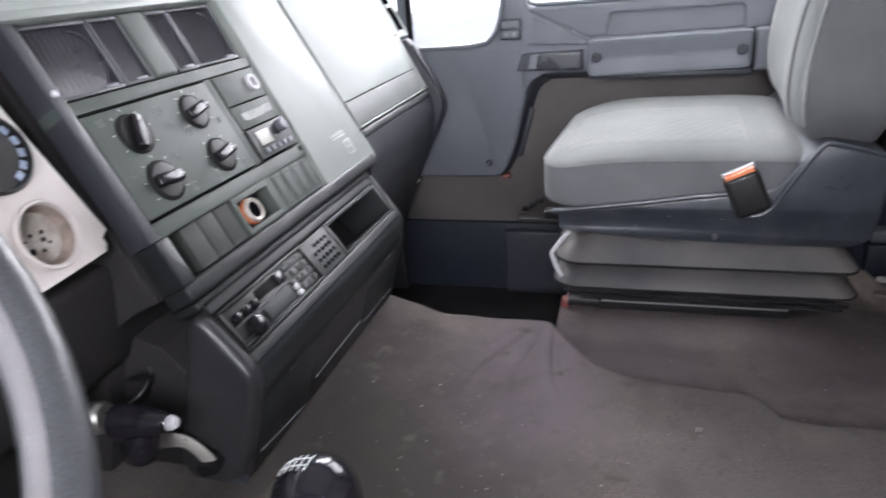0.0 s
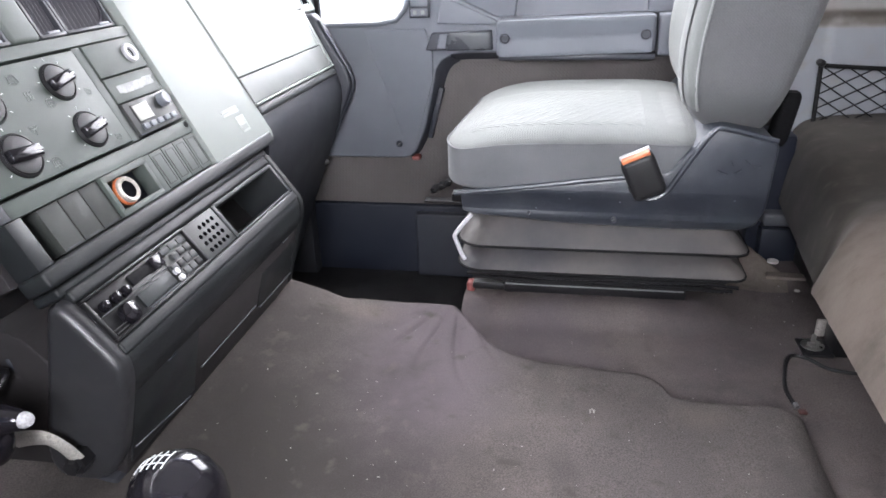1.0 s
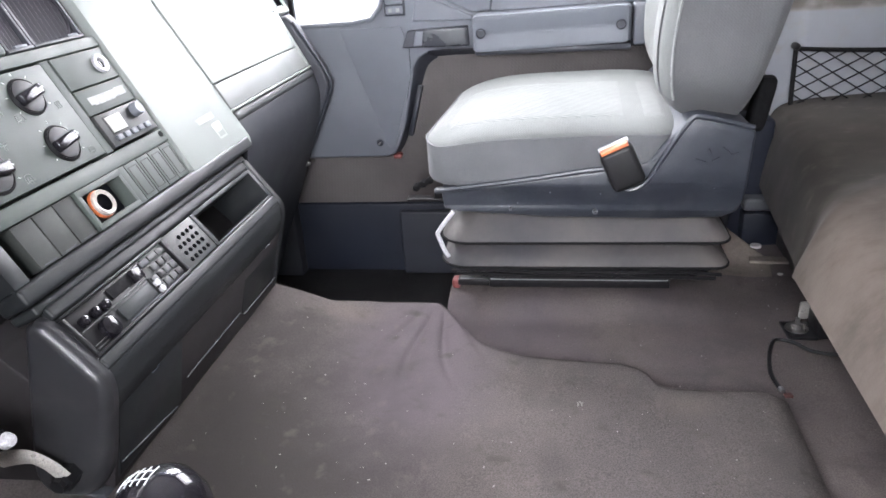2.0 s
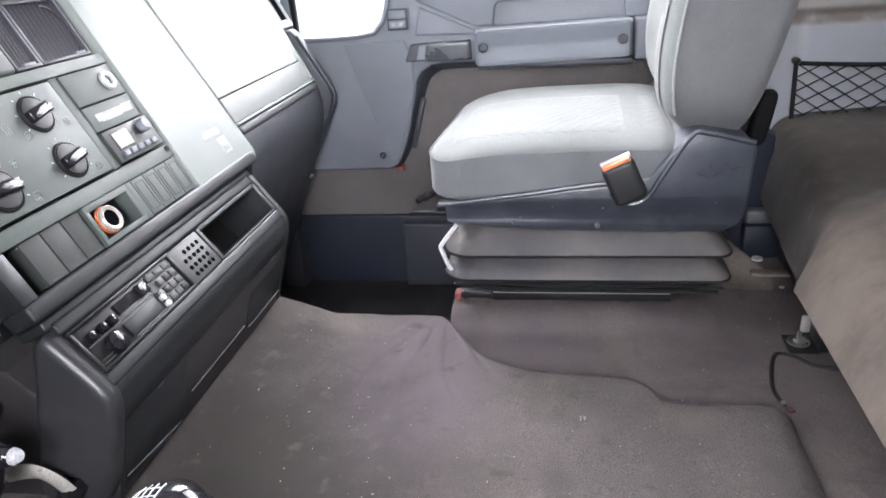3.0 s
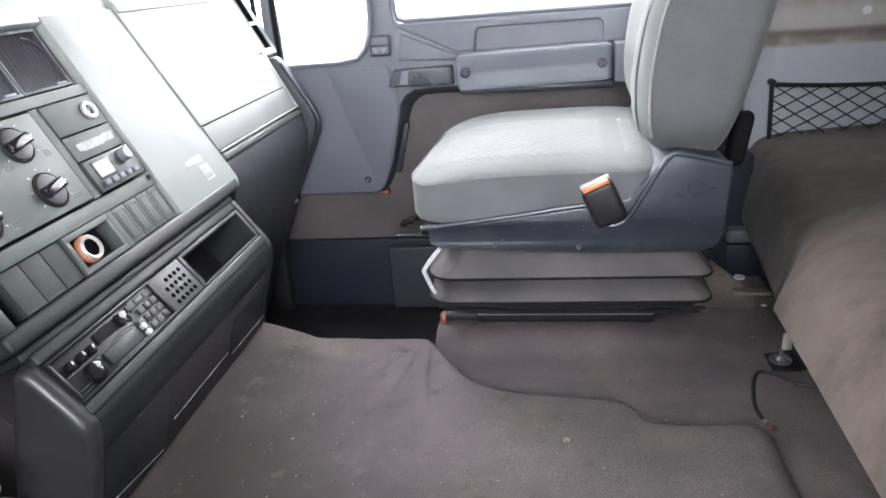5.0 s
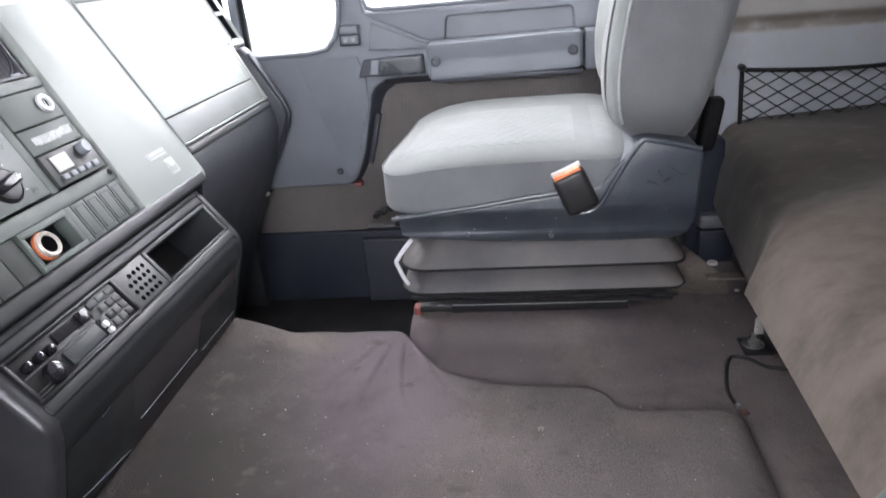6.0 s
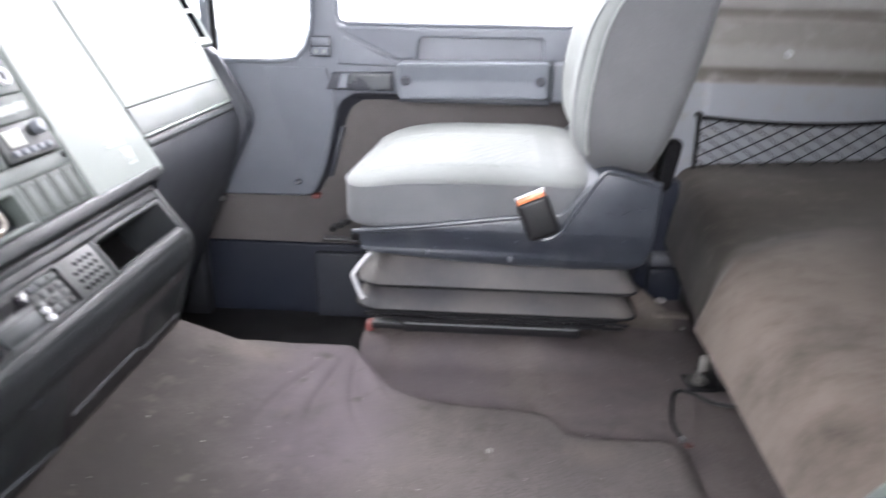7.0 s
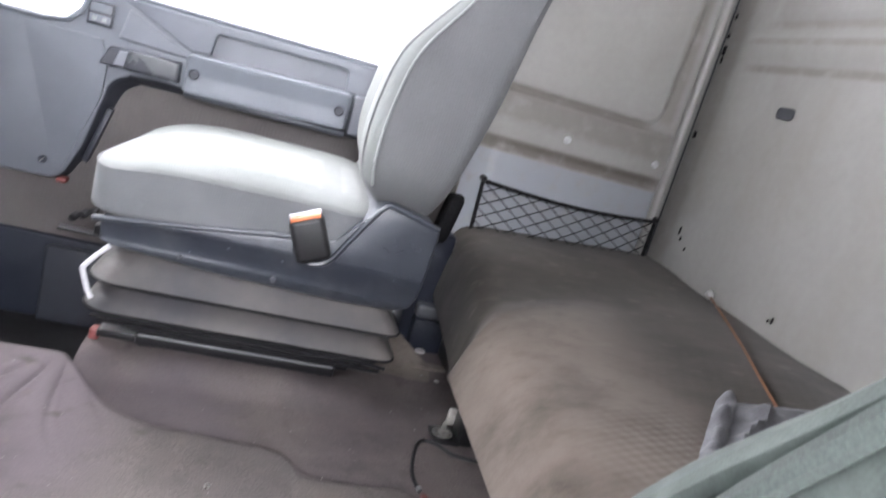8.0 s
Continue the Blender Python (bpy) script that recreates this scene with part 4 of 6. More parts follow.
part("top_pad", prism(top, 0.10, 1.128, 0.004), M_DASH, dash)
part("hood_trim", fplate(0.560, 0.945, 0.597, 0.608, -0.02, 0.008, r=0.004), M_DASH, dash)
part("frame_bar", fplate(0.575, 0.948, 0.5035, 0.5165, -0.03, 0.0, r=0.0008), M_FASCIA, dash)
part("frame_bar", fplate(0.575, 0.592, 0.3685, 0.597, -0.03, 0.002, r=0.0008), M_LOWER, dash)
part("frame_bar", fplate(0.822, 0.8365, 0.386, 0.5025, -0.03, -0.001, r=0.0008), M_FASCIA, dash)
part("frame_bar", fplate(0.5935, 0.950, 0.3680, 0.3845, -0.03, 0.0, r=0.0008), M_FASCIA, dash)
part("frame_bar", fplate(0.578, 0.600, 0.3185, 0.3675, -0.03, 0.004, r=0.0008), M_CONSOLE, dash)
part("lower_lip", fplate(0.578, 1.140, 0.300, 0.319, -0.035, 0.005, r=0.005, seg=3), M_CONSOLE, dash)
part("lower_lip", fplate(0.594, 1.118, 0.287, 0.299, -0.05, -0.012, r=0.004, seg=3), M_CONSOLE, dash)
part("knob_panel", fplate(0.595, 0.8195, 0.3882, 0.5000, -0.03, 0.001, r=0.0008), M_FASCIA, dash)


def fpoly(points, d0, d1, r=0.002, seg=2):
    """A plate on the fascia with an outline in (y, z)."""
    m = on_fascia(0, 0)
    return prism([(y, z / 0.8944) for y, z in points], d0, d1, r, seg, axis="z", m=m)


corner = [(1.1490 - 0.022 + 0.022 * math.sin(q), 0.320 - 0.0175 * math.cos(q)) for q in [k * math.pi / 14 for k in range(8)]]
part("side_panel", fpoly([(0.9520, 0.606), (0.9520, 0.3025)] + corner + [(1.1400, 0.420), (1.1230, 0.606)], -0.03, 0.0035, 0.0014, 2), M_DASH, dash, "smooth grey green panel")
# a plain maker's mark
part("maker_mark", fplate(1.064, 1.090, 0.334, 0.358, 0.0030, 0.0038, r=0.0002), M_EMBOSS, dash, "small pale square mark")
part("maker_mark", fplate(1.067, 1.087, 0.337, 0.355, 0.0034, 0.0040, r=0.0002), M_DASH, dash)
part("maker_mark", fplate(1.070, 1.084, 0.3445, 0.3475, 0.0036, 0.0043, r=0.0002), M_EMBOSS, dash)
part("maker_mark", fplate(1.030, 1.086, 0.362, 0.374, 0.0030, 0.00355, r=0.0001), M_DASH, dash)
for zz in (0.3655, 0.3705):
    part("printed_bar", fplate(1.034, 1.084, zz - 0.0013, zz + 0.0013, 0.0030, 0.0040, r=0.0004, seg=1), M_EMBOSS, dash)


def vent(y0, y1, z0, z1, blades):
    housing = part("vent_housing", fplate(y0, y1, z0, z1, -0.045, -0.030, r=0.001), M_DEEP, dash, "dark air vent")
    fr = [fplate(y0, y1, z1 - 0.004, z1, -0.04, -0.003, r=0.0005), fplate(y0, y1, z0, z0 + 0.0035, -0.04, -0.002, r=0.0005), fplate(y0, y0 + 0.004, z0 + 0.003, z1 - 0.004, -0.04, -0.003, r=0.0005), fplate(y1 - 0.004, y1, z0 + 0.003, z1 - 0.004, -0.04, -0.003, r=0.0005)]
    part("vent_frame", join(*fr), M_LOWER, housing)
    for i in range(blades):
        yy = y0 + 0.010 + (y1 - y0 - 0.020) * i / (blades - 1)
        m = on_fascia(yy, (z0 + z1) / 2, -0.012) @ pose(0, 0, 0, 0, 38, -4)
        part("slat", box(-0.0011, 0.0011, -(z1 - z0) / 1.95, (z1 - z0) / 1.95, -0.0075, 0.0060, 0.0006, 2, m), M_VENT, housing)
    if blades > 6:
        arc = [on_fascia(y1 - 0.032 + 0.027 * math.cos(radians(a)), (z0 + z1) / 2 - 0.002 + 0.031 * math.sin(radians(a)), -0.006) @ Vector((0, 0, 0)) for a in range(-70, 91, 10)]
        part("vent_wheel", tube(arc, 0.0016, 6), M_VENT, housing, "round rim of the turning vent")
    part("vent_tab", fplate(y1 - 0.030, y1 - 0.010, z0 + 0.0030, z0 + 0.0062, -0.006, -0.0012, r=0.0008), M_ARM, housing, "pale worn thumb wheel edge")


vent(0.594, 0.690, 0.519, 0.595, 10)
vent(0.693, 0.742, 0.519, 0.595, 5)
part("vent_divider", fplate(0.743, 0.790, 0.518, 0.597, -0.03, 0.0, r=0.006, seg=3), M_FASCIA, dash)
vent(0.792, 0.836, 0.519, 0.595, 5)
vent(0.838, 0.934, 0.519, 0.595, 10)
part("screw_cap", lathe([(0.0042, 0), (0.0042, 0.002), (0.003, 0.003), (0, 0.003)], on_fascia(0.584, 0.527, 0.002), 12), M_WHITEBAR, dash)


def dial(y, z, turn, big=1.0):
    knob = part("knob", lathe([(0.0235 * big, 0), (0.0235 * big, 0.0015), (0.0215 * big, 0.003), (0.0205 * big, 0.002), (0.0200 * big, 0.003), (0.0185 * big, 0.0035), (0, 0.0035)], on_fascia(y, z, 0.001), 28), M_KNOB, dash, "black rotary heater knob")
    grip = on_fascia(y, z, 0.0055) @ pose(0, 0, 0, 0, 0, turn)
    part("grip", box(-0.0195 * big, 0.0195 * big, -0.0072, 0.0072, -0.004, 0.0075, 0.0034, 3, grip), M_GLOSS, knob)
    part("pointer", box(0.0125, 0.0188 * big, -0.0010, 0.0010, 0.0066, 0.0079, 0.0003, 1, grip), M_WHITE, knob, "white pointer line")
    for a in range(-120, 121, 40):
        m = on_fascia(y, z, 0.001) @ pose(0, 0, 0, 0, 0, a + 90)
        part("dial_mark", box(0.0270 * big, 0.0300 * big, -0.0005, 0.0005, 0.0, 0.0005, 0.0001, 1, m), M_WHITE, knob)


dial(0.652, 0.470, 65, 1.05)
dial(0.766, 0.4715, 10, 1.0)
dial(0.766, 0.416, 8, 1.0)
dial(0.652, 0.4165, -5, 1.08)
# the heater symbols printed beside the dials: screens with rising air, fans and waves
def symbol(kind, y, z, w):
    """A little outline symbol, w metres wide, printed on the fascia."""
    if kind == "screen":
        lines = [[(-0.5, -0.3), (-0.36, 0.34), (0, 0.44), (0.36, 0.34), (0.5, -0.3), (0, -0.2), (-0.5, -0.3)], [(-0.12, -0.5), (-0.18, -0.1), (-0.1, 0.15)], [(0.16, -0.5), (0.1, -0.1), (0.18, 0.15)]]
    elif kind == "fan":
        lines = [[(0, 0), (0.3 * math.cos(a - 0.5), 0.3 * math.sin(a - 0.5)), (0.5 * math.cos(a), 0.5 * math.sin(a)), (0.3 * math.cos(a + 0.5), 0.3 * math.sin(a + 0.5)), (0, 0)] for a in (0.5, 2.6, 4.7)]
    else:
        lines = [[(-0.4 + 0.35 * k, -0.45), (-0.3 + 0.35 * k, -0.15), (-0.42 + 0.35 * k, 0.12), (-0.3 + 0.35 * k, 0.42)] for k in range(3)]
    m = on_fascia(y, z, 0.0011)
    return join(*[tube([m @ Vector((p * w, q * w, 0)) for p, q in line], 0.0005, 4) for line in lines])


for kind, y, z, w in (("screen", 0.706, 0.485, 0.013), ("waves", 0.713, 0.466, 0.012), ("screen", 0.735, 0.454, 0.012), ("fan", 0.690, 0.435, 0.013), ("waves", 0.802, 0.454, 0.010), ("screen", 0.801, 0.398, 0.010), ("screen", 0.689, 0.398, 0.013), ("fan", 0.612, 0.432, 0.011), ("waves", 0.615, 0.490, 0.010)):
    part("printed_symbol", symbol(kind, y, z, w), M_FAINT, dash)

part("lock_panel", fplate(0.838, 0.9415, 0.4625, 0.5015, -0.03, 0.001, r=0.0008), M_FASCIA, dash)
lk = part("lock_ring", lathe([(0.0128, 0), (0.0128, 0.004), (0.0115, 0.0055), (0.0078, 0.0050), (0.0070, 0.001), (0.0070, 0.0)], on_fascia(0.919, 0.482, 0.001), 26, True), M_WHITEBAR, dash, "bright key lock ring")
part("lock_core", lathe([(0.0072, 0.0), (0.0072, 0.0012), (0, 0.0014)], on_fascia(0.919, 0.482, 0.001), 18), M_HOLE, lk)
part("key_slot", box(-0.0010, 0.0010, -0.004, 0.004, 0.0010, 0.0022, 0.0003, 1, on_fascia(0.919, 0.482, 0.001)), M_EDGE, lk)
part("label_panel", fplate(0.8385, 0.9415, 0.4305, 0.4605, -0.03, 0.0005, r=0.0008), M_FASCIA, dash)
part("paper_label", join(fplate(0.853, 0.932, 0.4405, 0.4500, 0.0005, 0.0010, r=0.0002, seg=1), fplate(0.860, 0.905, 0.4392, 0.4410, 0.0005, 0.0009, r=0.0002, seg=1), fplate(0.912, 0.935, 0.4490, 0.4512, 0.0005, 0.0009, r=0.0002, seg=1)), M_PAPER, dash, "torn white paper label")
part("heater_timer", fplate(0.8385, 0.9415, 0.3880, 0.4285, -0.03, 0.003, r=0.0012), M_TIMER, dash, "dark heater timer with a small display")
part("display_frame", fplate(0.850, 0.889, 0.4015, 0.4245, 0.0028, 0.0036, r=0.0006), M_BLACK, dash)
part("display", fplate(0.853, 0.886, 0.4035, 0.4225, 0.003, 0.0042, r=0.0008), M_LCD, dash, "pale green display")
part("timer_knob", lathe([(0.0095, 0), (0.0095, 0.009), (0.008, 0.011), (0, 0.011)], on_fascia(0.918, 0.4175, 0.003), 20), M_ARM, dash, "grey round knob")
for i in range(5):
    part("push_button", fplate(0.8500 + 0.0165 * i, 0.8610 + 0.0165 * i, 0.3925, 0.3995, 0.003, 0.0075, r=0.0012), M_ARM, dash)
part("small_hole", lathe([(0.0045, 0), (0.0045, 0.0008), (0, 0.0008)], on_fascia(0.9405, 0.379, 0.0002), 12), M_DEEP, dash)
part("frame_bar", fplate(0.8200, 0.8315, 0.3195, 0.3675, -0.03, -0.001, r=0.0008), M_FASCIA, dash)
for i in range(4):
    y0 = 0.8330 + 0.0288 * i
    blank = part("switch_blank", fplate(y0, y0 + 0.0268, 0.3205, 0.3670, -0.03, -0.001, r=0.0008), M_FASCIA, dash, "blank switch cover")
    a, e, lo, hi = y0 + 0.004, y0 + 0.0228, 0.3250, 0.3625
    edges = [(a, e, lo, lo + 0.0012), (a, e, hi - 0.0012, hi), (a, a + 0.0013, lo, hi), (e - 0.0013, e, lo, hi)]
    part("outline", join(*[fplate(p, q, s, t, -0.002, -0.0004, r=0) for p, q, s, t in edges]), M_BLACK, blank, "thin dark inset line")
for i in range(3):
    y0 = 0.6280 + 0.0338 * i
    blank = part("switch_blank", fplate(y0, y0 + 0.0318, 0.3205, 0.3670, -0.03, -0.004, r=0.0008), M_BLANK, dash, "dull worn blank switch cover")
    part("pull_notch", fplate(y0 + 0.0060, y0 + 0.0258, 0.3222, 0.3234, -0.005, -0.0036, r=0), M_LOWER, blank)
tray = part("lighter_tray", join(fplate(0.7300, 0.8190, 0.3600, 0.3675, -0.03, 0.0, r=0.0008), fplate(0.7300, 0.8190, 0.3200, 0.3265, -0.03, 0.0, r=0.0008), fplate(0.7300, 0.7365, 0.3260, 0.3605, -0.03, 0.0, r=0.0008), fplate(0.8120, 0.8190, 0.3260, 0.3605, -0.03, 0.0, r=0.0008)), M_FASCIA, dash, "recessed tray of the lighter socket")
part("tray_floor", fplate(0.735, 0.814, 0.325, 0.362, -0.032, -0.022, r=0.001), M_STEP, tray)
part("socket_collar", lathe([(0.0182, -0.022), (0.0182, -0.0085), (0.0168, -0.0085), (0.0168, -0.022)], on_fascia(0.7585, 0.3435, 0.004), 26), M_BLACK, tray)
part("socket_ring", lathe([(0.0180, -0.0085), (0.0180, -0.0055), (0.0175, -0.0045), (0.0167, -0.0045), (0.0167, -0.0085)], on_fascia(0.7585, 0.3435, 0.004), 26), M_ORANGE, tray, "orange light ring of the socket")
part("socket", lathe([(0.0166, -0.018), (0.0166, 0.000), (0.0150, 0.0020), (0.0112, 0.000), (0.0106, -0.008), (0.0100, -0.008)], on_fascia(0.7585, 0.3435, 0.0035), 24), M_RING, tray, "pale metal lighter socket")
part("socket_hole", lathe([(0.0113, -0.010), (0.0113, -0.0005), (0, -0.0005)], on_fascia(0.7585, 0.3435, 0.0035), 20), M_HOLE, tray)

# passenger side of the dashboard
def on_pad(out):
    return lambda y, z: on_fascia(y, z, out)


def pplate(y0, y1, z0, z1, d0, d1, r):
    return plate(on_pad(0.0080), 0.8944, y0, y1, z0, z1, d0, d1, r, 3)


def ppoly(points, d0, d1, r=0.002):
    """A plate of the passenger pad with an outline in (y, z)."""
    return prism([(y, z / 0.8944) for y, z in points], d0, d1, r, 3, axis="z", m=on_fascia(0, 0, 0.0080))


part("glove_pad", ppoly([(1.1245, 0.606), (1.1412, 0.4215), (1.1425, 0.4068), (1.527, 0.4068), (1.527, 0.606)], -0.05, -0.002, 0.0012), M_DASH, dash, "smooth upper pad")
part("glove_lid", ppoly([(1.1428, 0.4050), (1.1455, 0.3630), (1.540, 0.3630), (1.540, 0.4050)], -0.05, -0.002), M_LID, dash, "lower pad strip")
# pale strip put in for the bevel's highlight line
part("pad_edge", ppoly([(1.1456, 0.3625), (1.1462, 0.3585), (1.556, 0.3585), (1.556, 0.3625)], -0.05, 0.0002, 0.0018), M_DASH, dash)
part("pad_roll", ppoly([(1.1463, 0.3580), (1.1480, 0.3425), (1.556, 0.3425), (1.556, 0.3580)], -0.05, -0.002, 0.006), M_ROLL, dash)
part("pad_edge", ppoly([(1.5412, 0.3630), (1.556, 0.3630), (1.556, 0.480), (1.5412, 0.480)], -0.05, -0.001, 0.003), M_DASH, dash)
part("pad_edge", pplate(1.5275, 1.553, 0.482, 0.606, -0.05, -0.002, 0.002), M_DASH, dash)
part("pad_edge", pplate(1.5275, 1.5405, 0.4065, 0.480, -0.05, -0.002, 0.002), M_DASH, dash)
roll = [(-0.215, -0.3150), (0.030, -0.2050), (0.130, -0.1620), (0.175, -0.1440), (0.210, -0.1300), (0.238, -0.1195), (0.262, -0.1130), (0.284, -0.1085), (0.302, -0.1070), (0.320, -0.1085), (0.338, -0.1130), (0.355, -0.1205)]
low_side = [(glide(roll, 0.342 - 0.0085 * k) - 0.003, 0.342 - 0.0085 * k) for k in range(38)] + [(-0.315, -0.215), (-0.72, -0.215), (-0.72, 0.56), (-0.26, 0.56)]
# shade of the turned-under face is put into this darker plastic
part("lower_panel", prism(low_side, 1.1495, 1.560, 0), M_LOWER, dash, "dark lower panel")
part("top_pad", prism([(-0.235, 0.600), (-0.246, 0.617), (-0.275, 0.632), (-0.33, 0.643), (-0.74, 0.672), (-0.74, 0.62), (-0.28, 0.590)], 1.128, 1.60, 0.004), M_DASH, dash)
part("screw", lathe([(0.0055, -0.004), (0.0055, 0.004), (0.003, 0.007), (0, 0.007)], Matrix.Translation((-0.159, 1.545, 0.140)) @ pose(0, 0, 0, 0, 70), 12), M_METAL, dash, "steel screw")
grille = part("demister_grille", pplate(1.5545, 1.634, 0.474, 0.606, -0.03, -0.003, 0.003), M_DASH, dash, "pale frame of the demister grille")
for z0, z1 in ((0.488, 0.538), (0.546, 0.602)):
    part("slot", pplate(1.5790, 1.6080, z0, z1, -0.006, -0.0022, 0.001), M_HOLE, grille, "black demister slot")
    part("slot_rim", pplate(1.6095, 1.6125, z0 - 0.003, z1, -0.006, -0.0018, 0.0005), M_FASCIA, grille)
part("slot_rim", pplate(1.5715, 1.5740, 0.484, 0.602, -0.006, -0.0018, 0.0005), M_FASCIA, grille)

# driver side of the dashboard with the instrument plate
drv_core = [(-0.235, 0.30), (-0.275, 0.595), (-0.33, 0.64), (-0.74, 0.66), (-0.74, -0.25), (-0.40, -0.25), (-0.30, 0.10)]
part("column_shroud", prism(drv_core, -0.28, 0.574, 0.006, 3), M_COLUMN, dash)
knee = [(-0.186, 0.345), (-0.200, 0.262), (-0.222, 0.208), (-0.255, 0.186), (-0.45, 0.180), (-0.45, 0.345)]
part("lower_shroud", prism(knee, 0.12, 0.72, 0.014, 4), M_COLUMN, dash, "dark brown grey column cover")
plate_m = Matrix.Translation((-0.198, 0.50, 0.47)) @ Matrix(((0, -0.30, 0.954, 0), (1, 0, 0, 0), (0, 0.954, 0.30, 0), (0, 0, 0, 1)))
CUP_X, CUP_Y, CUP_R = -0.006, -0.064, 0.0300
outline = [(-0.42, 0.16), (-0.035, 0.16), (0.016, 0.067), (0.059, -0.084), (0.0495, -0.090), (0.0505, -0.097), (0.0455, -0.104), (-0.032, -0.1085), (-0.42, -0.110)]
ring = [(CUP_X + CUP_R * math.cos(radians(a)), CUP_Y + CUP_R * math.sin(radians(a))) for a in range(180, 541, 12)]
keyhole = outline + [(-0.42, CUP_Y - 0.00002)] + ring[:-1] + [(CUP_X - CUP_R, CUP_Y + 0.00002), (-0.42, CUP_Y + 0.00002)]
ip = part("instrument_plate", prism(keyhole, 0.0, 0.008, 0, axis="z", m=plate_m), M_PLATE, dash, "cream instrument plate with a stained empty gauge hole")
cup_m = plate_m @ Matrix.Translation((CUP_X, CUP_Y, 0.008))
part("gauge_rim", lathe([(0.0345, -0.001), (0.0345, 0.003), (0.0335, 0.0045), (0.0310, 0.0042), (0.0298, 0.0020), (0.0296, -0.001)], cup_m, 36, True), M_PLATE, ip)
part("gauge_hole", lathe([(0.0297, -0.0014), (0.0288, -0.012), (0.0275, -0.016), (0.0262, -0.0172), (0.0310, -0.0180), (0.0312, -0.0090)], cup_m, 32, True), M_GRIME, ip, "stained inner wall of an empty gauge hole")
part("hole_floor", lathe([(0.0290, -0.0185), (0.0290, -0.0170), (0, -0.0170)], cup_m, 28), M_CUPFLOOR, ip, "stained grey floor of an empty gauge hole")
for dx, dy, s in ((0.007, -0.003, 0.0026), (-0.010, -0.010, 0.0036), (0.012, -0.008, 0.0018), (-0.004, 0.005, 0.0021), (0.009, 0.004, 0.0024), (-0.012, 0.001, 0.0015), (0.002, -0.013, 0.0020)):
    part("pin_hole", lathe([(s, -0.0172), (s, -0.0164), (0, -0.0164)], cup_m @ Matrix.Translation((dx, dy, 0)), 8), M_DEEP, ip)
gm = plate_m @ Matrix.Translation((-0.018, 0.020, 0.008))
gauge = part("gauge", lathe([(0.038, 0), (0.038, 0.006), (0.036, 0.009), (0.034, 0.009), (0.033, 0.004), (0, 0.004)], gm, 36), M_BLACK, ip, "round dark gauge with a pale scale")
for a in range(-60, 240, 24):
    q = radians(a)
    part("scale_mark", box(0.0255, 0.0325, -0.0042, 0.0042, 0.004, 0.0050, 0.0004, 1, gm @ pose(0, 0, 0, 0, 0, a)), M_SCALE, gauge)
part("needle", box(-0.004, 0.024, -0.001, 0.001, 0.0052, 0.0068, 0.0004, 1, gm @ pose(0, 0, 0, 0, 0, 215)), M_WHITE, gauge)

# ignition lock and stalk on the column
stalk = thing("column_switch", (-0.14, 0.47, 0.2), "glossy black column lever with a chrome collar", "lever")
part("lever_arm", tube([(-0.245, 0.455, 0.232), (-0.205, 0.480, 0.214), (-0.176, 0.492, 0.203)], 0.011, 12), M_CLIP, stalk)
part("chrome_collar", lathe([(0.012, -0.010), (0.0175, -0.006), (0.0175, 0.006), (0.013, 0.010)], Matrix.Translation((-0.178, 0.492, 0.203)) @ pose(0, 0, 0, 0, 80), 18), M_METAL, stalk, "chrome collar")
part("lever_barrel", lathe([(0.010, 0.0), (0.019, 0.006), (0.020, 0.020), (0.0165, 0.045), (0.0105, 0.066), (0.0075, 0.070)], Matrix.Translation((-0.166, 0.496, 0.196)) @ pose(0, 0, 0, 0, 86, 4), 18), M_GLOSS, stalk, "glossy tapering switch barrel")
part("end_cap", lathe([(0.0078, 0), (0.0085, 0.004), (0.006, 0.010), (0, 0.011)], Matrix.Translation((-0.098, 0.501, 0.200)) @ pose(0, 0, 0, 0, 80), 12), M_WHITEBAR, stalk, "pale end cap")
part("lever_knob", lathe([(0.0, -0.027), (0.010, -0.0255), (0.0175, -0.017), (0.0200, -0.003), (0.0175, 0.012), (0.0095, 0.022), (0, 0.024)], Matrix.Translation((-0.136, 0.497, 0.172)) @ pose(0, 0, 0, 0, 20), 20), M_GLOSS, stalk, "glossy black round lever knob")
part("bracket", box(-0.012, 0.012, -0.013, 0.013, -0.003, 0.003, 0.002, 2, Matrix.Translation((-0.200, 0.612, 0.186)) @ pose(0, 0, 0, 0, 70, 20)), M_SHELL, stalk, "grey metal tab")
part("bracket", tube([(-0.196, 0.560, 0.204), (-0.190, 0.585, 0.192), (-0.197, 0.575, 0.176), (-0.205, 0.558, 0.170)], 0.0035, 8, smooth_steps=4), M_BLACKSTEEL, stalk, "black wire bracket")

# ---- steering wheel ----
wheel = thing("steering_wheel", (0.03, 0.03, 0.54), "dark grey steering wheel with a worn shiny rim", "steering wheel")
wm = Matrix.Translation((0.025, 0.021, 0.530)) @ pose(0, 0, 0, 0, 50)
part("rim", tube([wm @ Vector((0.235 * math.cos(q), 0.235 * math.sin(q), 0)) for q in [2 * math.pi * k / 72 for k in range(72)]], 0.0162, 14, closed=True), M_WHEEL, wheel)
# the sky's reflection on the rim, put in as a pale band
part("rim_reflection", tube([wm @ Vector((0.2265 * math.cos(q), 0.2265 * math.sin(q), 0.0045)) for q in [2 * math.pi * k / 72 for k in range(72)]], 0.0082, 12, closed=True), M_BAND, wheel, "pale inner band for the sky's reflection on the rim")
part("hub", lathe([(0.075, -0.05), (0.075, -0.02), (0.05, -0.008), (0, -0.006)], wm, 28), M_WHEEL, wheel)
